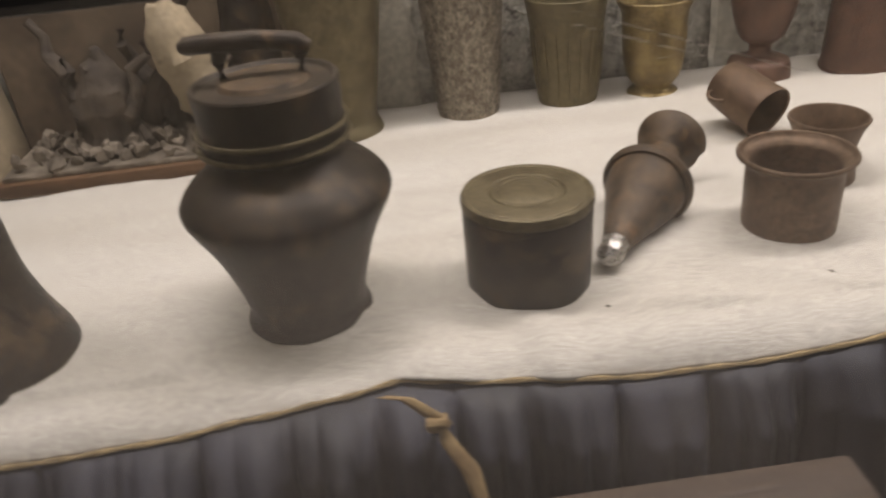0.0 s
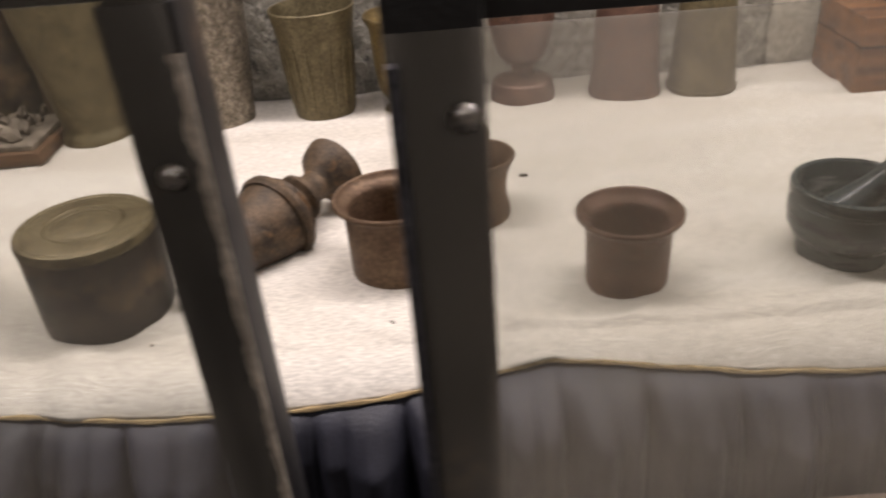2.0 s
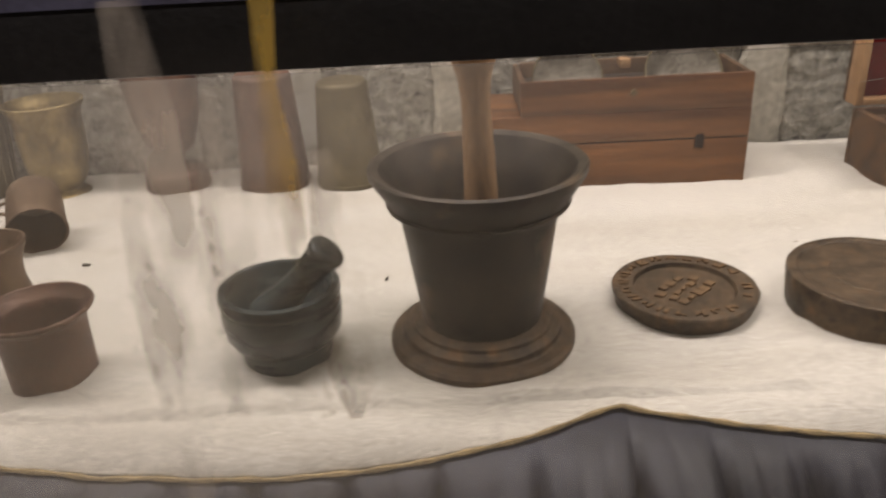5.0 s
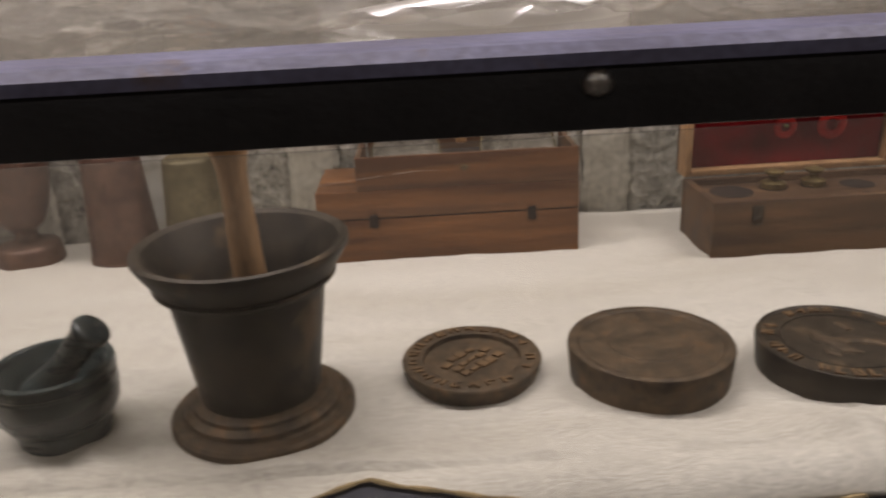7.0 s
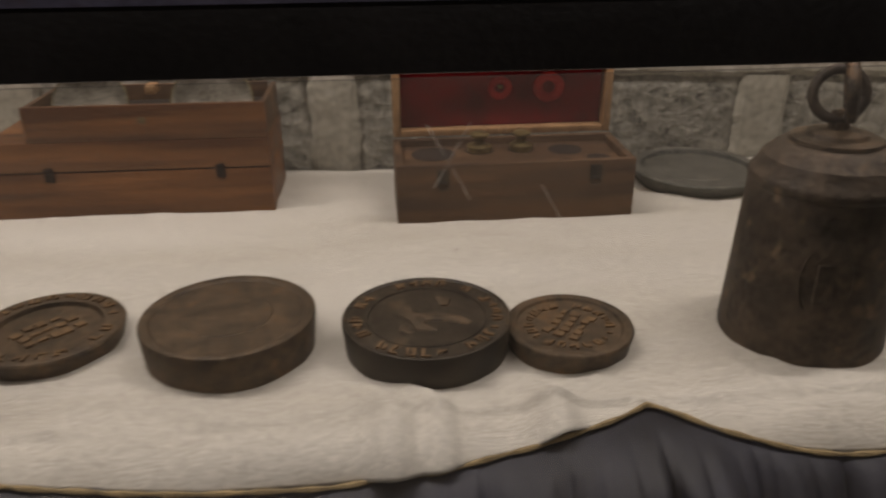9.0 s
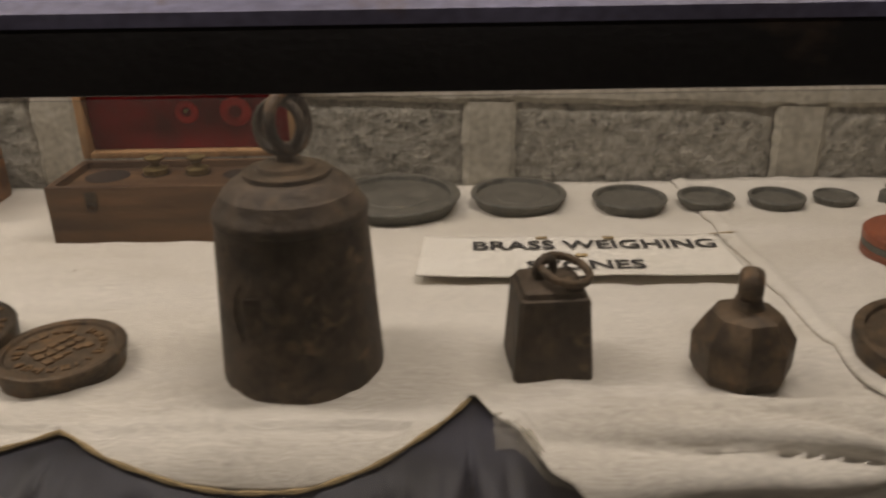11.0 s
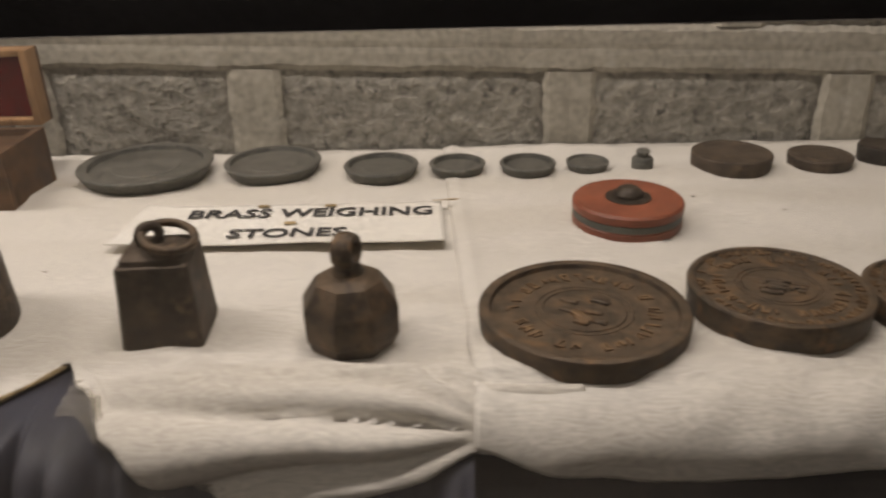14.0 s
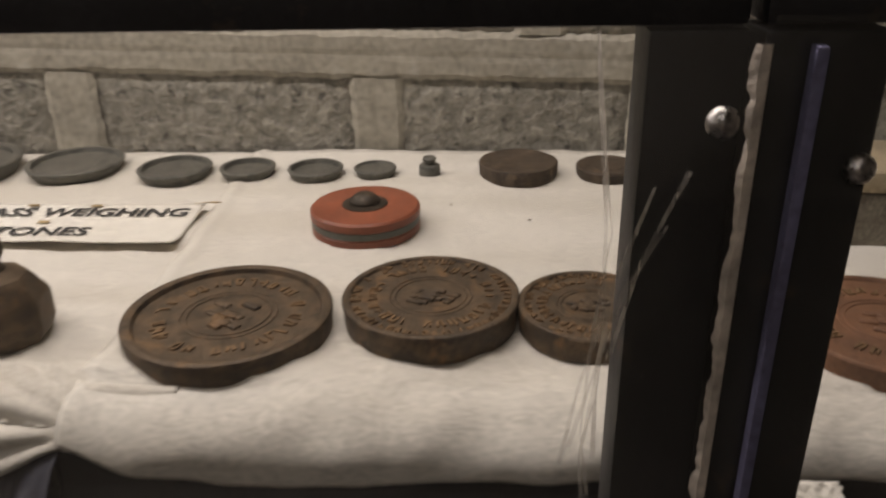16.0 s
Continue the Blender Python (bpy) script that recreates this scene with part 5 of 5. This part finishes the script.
part("shaft", lathe(curve_profile([(0, 0), (0.012, 0.002), (0.0155, 0.012), (0.0120, 0.028), (0.0098, 0.045), (0.0112, 0.066), (0.0132, 0.072), (0.0128, 0.076), (0.008, 0.0775), (0, 0.078)], 4), 32, m=pose(-0.018, -0.002, -0.010, 0, 43, -8) @ Matrix.Diagonal((1.05, 1.05, 1.15, 1))), MARBLE, gp)

bmort = thing("iron_mortar", pose(1.600, 0.562, TABLE), "large black iron mortar with flared rim and stepped brown base", "mortar")
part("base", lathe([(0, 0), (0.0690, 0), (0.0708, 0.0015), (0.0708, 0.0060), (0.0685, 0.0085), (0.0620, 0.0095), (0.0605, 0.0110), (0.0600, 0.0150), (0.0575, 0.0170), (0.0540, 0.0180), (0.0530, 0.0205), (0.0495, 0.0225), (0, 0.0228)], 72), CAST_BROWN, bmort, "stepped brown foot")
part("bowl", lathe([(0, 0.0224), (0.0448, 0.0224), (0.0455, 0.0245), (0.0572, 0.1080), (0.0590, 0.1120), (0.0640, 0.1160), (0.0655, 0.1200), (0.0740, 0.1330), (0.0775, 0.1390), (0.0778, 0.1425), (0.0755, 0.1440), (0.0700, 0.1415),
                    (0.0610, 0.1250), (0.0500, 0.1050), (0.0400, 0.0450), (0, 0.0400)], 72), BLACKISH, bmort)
part("moulding", ring(0.0648, 0.0016, Matrix.Translation((0, 0, 0.1165)), seg=64, tube=6), BLACKISH, bmort)
bp = thing("wooden_pestle", pose(1.600, 0.566, TABLE + 0.0445), "turned pale wooden pestle standing in the iron mortar", "pestle")
part("shaft", lathe(curve_profile([(0, 0), (0.013, 0.001), (0.0140, 0.012), (0.0128, 0.05), (0.0112, 0.10), (0.0100, 0.135), (0.0118, 0.155), (0.0165, 0.172), (0.0172, 0.186), (0.011, 0.195), (0, 0.196)], 4), 32, m=pose(0.004, 0, 0.002, 0, -1.5)), WOOD_PALE, bp)

POTS = "brown copper mortars"
vessel("copper_mortar", 1.106, 0.576, [(0.0355, 0), (0.0368, 0.0015), (0.0372, 0.020), (0.0376, 0.052), (0.0385, 0.0585), (0.0430, 0.0625), (0.0455, 0.0640), (0.0457, 0.0665)], 0.0034, 0.055, COPPER, "brown copper mortar with a wide flat turned-out rim", "mortar", POTS, 2)
vessel("copper_mortar", 1.280, 0.531, [(0.0290, 0), (0.0302, 0.0015), (0.0306, 0.020), (0.0314, 0.048), (0.0330, 0.0535), (0.0375, 0.0580), (0.0388, 0.0590), (0.0390, 0.0612)], 0.0030, 0.050, COPPER_RED, "small reddish copper mortar with a turned-out rim", "mortar", POTS, 2)
vessel("copper_mortar", 1.176, 0.655, [(0.0280, 0), (0.0292, 0.0015), (0.0285, 0.010), (0.0258, 0.024), (0.0268, 0.038), (0.0305, 0.050), (0.0340, 0.0575), (0.0343, 0.0590)], 0.0035, 0.052, COPPER, "waisted copper cup with a flaring mouth", "cup", POTS, 3)
lc = thing("copper_cup", pose(1.146, 0.808, TABLE + 0.0480, 108, 0, 24), "brown copper cup with a ring handle lying on its side", "cup")
part("body", lathe([(0, 0), (0.0240, 0), (0.0255, 0.002), (0.0270, 0.020), (0.0275, 0.050), (0.0288, 0.0620), (0.0282, 0.0632), (0.0262, 0.0620), (0.0250, 0.045), (0.0240, 0.006), (0, 0.005)], 44), COPPER, lc)
part("ring_handle", ring(0.0090, 0.0020, pose(-0.027, 0, 0.016, 0, 90, 90), seg=24, tube=8), COPPER, lc)

# ---- the tall back row ----
BROW = "tall cups along the wall"
vessel("tall_beaker", 0.736, 0.935, [(0.0430, 0), (0.0440, 0.002), (0.0425, 0.008), (0.0388, 0.016), (0.0395, 0.030), (0.0465, 0.075), (0.0535, 0.120), (0.0600, 0.170), (0.0645, 0.215), (0.0650, 0.222)], 0.003, 0.20, BRASS_OLD, "tall olive brass beaker widening upward from a flared foot", "beaker", BROW, 3)
tum = vessel("engraved_tumbler", 0.886, 0.947, [(0.0355, 0), (0.0370, 0.002), (0.0378, 0.010), (0.0432, 0.070), (0.0495, 0.146), (0.0515, 0.170)], 0.002, 0.15, SILVERED, "tarnished silvery tumbler embossed with floral bands", "tumbler", BROW, 2)
bm = bmesh.new()
rng = random.Random(7)
for row in range(11):
    z = 0.012 + row * 0.0135
    r = 0.0375 + (0.0505 - 0.0375) * z / 0.165
    for k in range(26):
        a = 2 * math.pi * (k + 0.5 * (row % 2)) / 26
        s = rng.uniform(0.0016, 0.0034)
        m = Matrix.Rotation(a, 4, "Z") @ Matrix.Translation((r - 0.0006, 0, z)) @ Matrix.Rotation(radians(90), 4, "Y")
        lathe([(s, 0), (s * 0.7, 0.0008), (0, 0.0013)], 6, bm, m)
part("embossing", bm, SILVERED, tum, "embossed floral pattern")
flu = vessel("fluted_cup", 1.010, 0.950, [(0.0340, 0), (0.0356, 0.002), (0.0372, 0.012), (0.0405, 0.060), (0.0440, 0.095), (0.0480, 0.120), (0.0492, 0.127)], 0.0025, 0.115, BRASS_OLD, "tarnished brass cup with a flaring mouth and faint flutes", "cup", BROW, 3)
for k in range(18):
    a = 2 * math.pi * k / 18
    part("flute", tube([((0.0370 + 0.0068 * u) * math.cos(a), (0.0370 + 0.0068 * u) * math.sin(a), 0.012 + 0.078 * u) for u in (0, 0.25, 0.5, 0.75, 1)], [0.0008, 0.0016, 0.0016, 0.0016, 0.0006], 6), BRASS_OLD, flu)
vessel("brass_goblet", 1.113, 0.938, [(0.0300, 0), (0.0308, 0.002), (0.0290, 0.005), (0.0235, 0.0085), (0.0232, 0.0120), (0.0275, 0.0180), (0.0325, 0.0270), (0.0360, 0.0450), (0.0378, 0.073), (0.0385, 0.098), (0.0425, 0.108), (0.0448, 0.1125), (0.0450, 0.1145)], 0.0035, 0.095, BRASS,
       "polished yellow brass goblet on a low foot", "goblet", BROW, 3)
vessel("wooden_goblet", 1.250, 0.947, [(0.0370, 0), (0.0388, 0.002), (0.0380, 0.012), (0.0355, 0.022), (0.0300, 0.0255), (0.0150, 0.0300), (0.0130, 0.0370), (0.0150, 0.0430), (0.0240, 0.0500), (0.0300, 0.0620), (0.0375, 0.090), (0.0415, 0.120), (0.0440, 0.150), (0.0455, 0.178), (0.0455, 0.182)], 0.005, 0.12, COPPER_RED,
       "reddish brown turned goblet on a stout foot", "goblet", BROW, 3)
for x, y, r0, r1, h, mt, lab in [(1.371, 0.938, 0.0425, 0.0322, 0.136, COPPER_RED, "tapered reddish copper measure standing upside down"), (1.462, 0.934, 0.0405, 0.0290, 0.124, BRASS_OLD, "tapered olive brass measure standing upside down")]:
    cm = thing("tapered_measure", pose(x, y, TABLE), lab, "measure", "tapered measures by the wall")
    part("body", lathe([(0, 0), (r0 - 0.001, 0), (r0, 0.0015), (r0 - 0.0015, 0.008), (r1 + 0.001, h - 0.006), (r1, h - 0.003), (r1 - 0.0025, h - 0.001), (r1 - 0.006, h), (0, h - 0.001)], 56), mt, cm)
    part("base_bead", ring(r0 - 0.0008, 0.0013, Matrix.Translation((0, 0, 0.0055)), seg=56, tube=6), mt, cm)
    part("top_bead", ring(r1 + 0.0006, 0.0010, Matrix.Translation((0, 0, h - 0.010)), seg=56, tube=6), mt, cm)

# ---- lidded jar, drum box, lying ornament ----
jar = thing("lidded_jar", pose(0.711, 0.542, TABLE), "dark bronze shouldered jar with a banded lid and bar handle", "jar")
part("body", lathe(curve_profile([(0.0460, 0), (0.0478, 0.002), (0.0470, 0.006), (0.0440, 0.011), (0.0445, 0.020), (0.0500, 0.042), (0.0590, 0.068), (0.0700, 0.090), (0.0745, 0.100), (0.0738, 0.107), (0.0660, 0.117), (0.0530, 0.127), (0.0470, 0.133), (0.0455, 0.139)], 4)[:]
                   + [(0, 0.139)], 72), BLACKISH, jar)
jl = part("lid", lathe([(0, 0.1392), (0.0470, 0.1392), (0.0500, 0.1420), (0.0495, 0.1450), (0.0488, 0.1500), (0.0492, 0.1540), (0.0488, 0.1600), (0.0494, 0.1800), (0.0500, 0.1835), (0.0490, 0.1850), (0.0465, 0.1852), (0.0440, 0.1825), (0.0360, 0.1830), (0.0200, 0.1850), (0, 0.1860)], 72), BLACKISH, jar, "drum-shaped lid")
for zz, rr in ((0.1445, 0.0512), (0.1545, 0.0508)):
    part("lid_band", ring(rr, 0.0019, Matrix.Translation((0, 0, zz)), seg=64, tube=8), BRASS_OLD, jl, "worn brass band")
part("lid_patch", roughen(lathe([(0, 0.1835), (0.0320, 0.1825), (0.0290, 0.1868), (0, 0.1885)], 30), 0.004, 90, 2), CAST_BROWN, jl, "flaking brown crust on the lid")
for s in (-1, 1):
    part("handle_post", tube([(s * 0.026, 0.004, 0.182), (s * 0.027, 0.004, 0.198), (s * 0.025, 0.004, 0.206)], [0.0062, 0.0048, 0.0055], 12), CAST, jl)
part("handle_bar", tube([(-0.050, 0.010, 0.2085), (-0.046, 0.008, 0.2100), (-0.026, 0.004, 0.2112), (0, 0.002, 0.2110), (0.026, 0.004, 0.2060), (0.034, 0.004, 0.2020)], [0.004, 0.0062, 0.0065, 0.0062, 0.0066, 0.004], 14), CAST, jl, "thick worn bar handle")

drum = thing("drum_box", pose(0.882, 0.545, TABLE, 0.6, 1.0, 0), "dark green-bronze drum box with concentric rings on its lid", "box")
part("body", lathe([(0, 0), (0.0460, 0), (0.0478, 0.002), (0.0484, 0.020), (0.0490, 0.0685), (0.0485, 0.0695), (0, 0.0697)], 64), BLACKISH, drum)
part("lid", lathe([(0, 0.0697), (0.0486, 0.0697), (0.0496, 0.0707), (0.0498, 0.0755), (0.0490, 0.0780), (0.0470, 0.0787), (0.0440, 0.0777), (0.0420, 0.0785), (0.0290, 0.0787), (0.0275, 0.0773), (0.0262, 0.0787), (0.0225, 0.0791), (0.0215, 0.0781), (0.0200, 0.0791), (0, 0.0793)], 64), BRASS_OLD, drum, "lid turned with concentric rings")

orn = thing("torch_ornament", look((0.946, 0.543, TABLE + 0.015), (1.070, 0.727, TABLE + 0.043)) @ pose(0, 0, 0, 180) @ Matrix.Scale(0.93, 4), "dark bronze torch-shaped ornament with a glass tip lying on its side", "ornament")
part("tip", lathe([(0, -0.010), (0.006, -0.009), (0.0115, -0.002), (0.0125, 0.006), (0.010, 0.012), (0.012, 0.016), (0, 0.018)], 8), STEEL, orn, "faceted glassy tip", smooth=10)
part("shaft", lathe(curve_profile([(0, 0.014), (0.011, 0.016), (0.0135, 0.022), (0.0190, 0.042), (0.0275, 0.070), (0.0345, 0.093), (0.0365, 0.104), (0.0350, 0.110), (0, 0.111)], 4), 48), CAST_BROWN, orn)
part("collar", lathe([(0, 0.106), (0.0400, 0.106), (0.0425, 0.110), (0.0420, 0.115), (0.0370, 0.119), (0.0310, 0.121), (0.0330, 0.126), (0.0280, 0.130), (0.0205, 0.133), (0, 0.134)], 48), CAST_BROWN, orn, "ridged collar")
part("neck", lathe([(0, 0.130), (0.0205, 0.130), (0.0180, 0.138), (0.0240, 0.142), (0.0240, 0.146), (0.0180, 0.150), (0.0150, 0.160), (0.0155, 0.170), (0, 0.171)], 40), CAST_BROWN, orn)
bm = lathe([(0.0150, 0.168), (0.0215, 0.177), (0.0310, 0.186), (0.0345, 0.198), (0.0325, 0.1985), (0.0290, 0.188), (0.0195, 0.179), (0.0130, 0.172)], 48)
bmesh.ops.delete(bm, geom=[f for f in bm.faces if 0.3 < math.atan2(f.calc_center_median().y, f.calc_center_median().x) < 1.15 and f.calc_center_median().z > 0.185], context="FACES")
part("broken_cup", bm, CAST_BROWN, orn, "flared cup with a broken edge")

# ---- vessel and carving at the west end ----
vessel("spreading_vase", 0.473, 0.530, [(0.0610, 0), (0.0625, 0.003), (0.0600, 0.014), (0.0500, 0.040), (0.0430, 0.070), (0.0405, 0.110), (0.0400, 0.160), (0.0420, 0.195), (0.0450, 0.212), (0.0450, 0.216)], 0.003, 0.19, BLACKISH, "tall dark bronze vase spreading to a wide foot", "vase", "", 3)

carv = thing("root_carving", pose(0.528, 0.908, TABLE), "gnarled dark root carving over grey rubble on a weathered board", "carving")
part("board", roughen(slab((0.350, 0.125, 0.016), (0, 0, 0.009), 0.003), 0.0015, 60), WOOD_DARK, carv, "weathered moulded board")
part("back_panel", roughen(slab((0.350, 0.010, 0.230), (0, 0.052, 0.132), 0.002, segments=1), 0.001, 60), DIORAMA, carv, "stained brown back panel", smooth=0)
part("board_edge", roughen(slab((0.336, 0.112, 0.008), (0, 0, 0.020), 0.003), 0.0015, 70), DUSTY, carv)
rubble_v, rubble = random.Random(3), bmesh.new()
for k in range(170):
    px, py = rubble_v.uniform(-0.158, 0.158), rubble_v.uniform(-0.050, 0.050)
    s = rubble_v.uniform(0.005, 0.014)
    m = Matrix.Translation((px, py, 0.022 + s * 0.35 + 0.010 * rubble_v.random())) @ Euler((rubble_v.uniform(0, 3), rubble_v.uniform(0, 3), rubble_v.uniform(0, 3))).to_matrix().to_4x4() @ Matrix.Diagonal((s, s * 0.8, s * 0.5, 1))
    bmesh.ops.create_icosphere(rubble, subdivisions=1, radius=1, matrix=m)
rb = part("rubble", roughen(rubble, 0.003, 150), DUSTY, carv, "grey dusty rubble")
rb["kind"] = "stuff"
limb = random.Random(12)
for sx, sy, lean, hgt, rad in [(-0.070, 0.015, -0.25, 0.150, 0.013), (-0.050, 0.000, 0.45, 0.120, 0.010), (-0.092, 0.010, 0.10, 0.110, 0.009), (-0.030, 0.020, 0.55, 0.170, 0.011), (0.020, 0.025, -0.35, 0.130, 0.012),
                              (0.060, 0.015, 0.30, 0.090, 0.008), (-0.010, 0.000, -0.60, 0.100, 0.008)]:
    pts, rad_ = [], []
    for k in range(9):
        u = k / 8
        pts.append((sx + lean * hgt * u + 0.012 * limb.uniform(-1, 1) * u, sy + 0.010 * limb.uniform(-1, 1), 0.020 + hgt * u))
        rad_.append(rad * (1.25 - 0.85 * u) * limb.uniform(0.85, 1.2))
    part("limb", roughen(tube(pts, rad_, 10), 0.003, 120), BARK, carv)
part("knotted_trunk", roughen(lathe(curve_profile([(0, 0.018), (0.038, 0.020), (0.030, 0.045), (0.036, 0.075), (0.024, 0.105), (0.010, 0.130), (0, 0.135)], 4), 24, m=pose(-0.055, 0.012, 0)), 0.012, 60, 5), BARK, carv)
part("dried_pod", roughen(lathe(curve_profile([(0, 0.030), (0.010, 0.034), (0.026, 0.060), (0.034, 0.100), (0.030, 0.150), (0.014, 0.180), (0, 0.185)], 4), 18, m=pose(0.085, 0.0, 0, 0, -18)), 0.008, 70, 8), POTTERY, carv, "pale dried pod")
vessel("dark_bowl", 0.640, 0.965, [(0.0200, 0.0), (0.0240, 0.002), (0.030, 0.010), (0.0330, 0.030), (0.0335, 0.110), (0.030, 0.160), (0.0280, 0.170)], 0.003, 0.14, BLACKISH, "dark narrow pot behind the root carving", "pot", "", 3)
vessel("buff_jug", 0.310, 0.940, [(0.0450, 0), (0.0470, 0.003), (0.0460, 0.020), (0.0400, 0.100), (0.0300, 0.170), (0.0280, 0.200)], 0.004, 0.16, POTTERY, "pale buff pottery jug beside the root carving", "jug", "", 3)

# ---- things in the next case ----
round_weight("round_weight", 3.343, 0.535, 0.0720, 0.022, OXIDE, "red-brown round weight with worn relief on the cloth", "", 0.08, 0.0025, 0, "rings", 0.96, 19, z=ZB)
tin = thing("tin_box", pose(3.425, 0.752, ZB, 0, 0, -6), "grey tin box with a buff lid near the wall", "box")
part("body", slab((0.130, 0.100, 0.052), (0, 0, 0.0265), 0.003), PANMETAL, tin)
part("lid", slab((0.134, 0.104, 0.020), (0, 0, 0.0630), 0.004), POTTERY, tin, "buff lid")
scrap = tagged(new("paper_scrap"), "crumpled torn scrap of pale paper caught at the cloth hem", "paper")


def scrap_place(u, v):
    wob = noise.noise(Vector((u * 6, v * 6, 3)))
    return (3.230 + 0.027 * u + 0.004 * noise.noise(Vector((0, v * 9, 2))), 0.392 - 0.018 * v - 0.002 * wob, 0.902 - 0.014 * v * (0.9 + 0.2 * noise.noise(Vector((u * 5, 1, 7)))) + 0.002 * wob)


sheet("sheet", 24, 14, scrap_place, PAPER, scrap, 0.0006)


# crumbs and lint on the cloth
rng = random.Random(5)
for x, y, s in [(1.103, 0.500, 0.0016), (0.93, 0.49, 0.0012), (1.28, 0.50, 0.0013), (1.225, 0.725, 0.0034), (1.62, 0.73, 0.0012), (1.84, 0.72, 0.0012), (1.90, 0.70, 0.0012), (2.10, 0.735, 0.0013),
                (2.40, 0.66, 0.0012), (3.02, 0.80, 0.0014), (3.10, 0.76, 0.0012), (1.66, 0.86, 0.0012), (1.52, 0.66, 0.0025)]:
    zc = TABLE + fold(x, y) + (0.0030 if x > 2.78 else 0)
    cr = part("crumb", roughen(slab((s * 2.6, s * 1.2, s), (0, 0, 0), s * 0.3), s * 0.5, 300, x), BARK)
    cr.matrix_world = pose(x, y, zc + s * 0.5, 0, 0, rng.uniform(0, 180))
    tagged(cr, "tiny dark crumb lying on the white cloth", "crumb", "crumbs on the cloth")
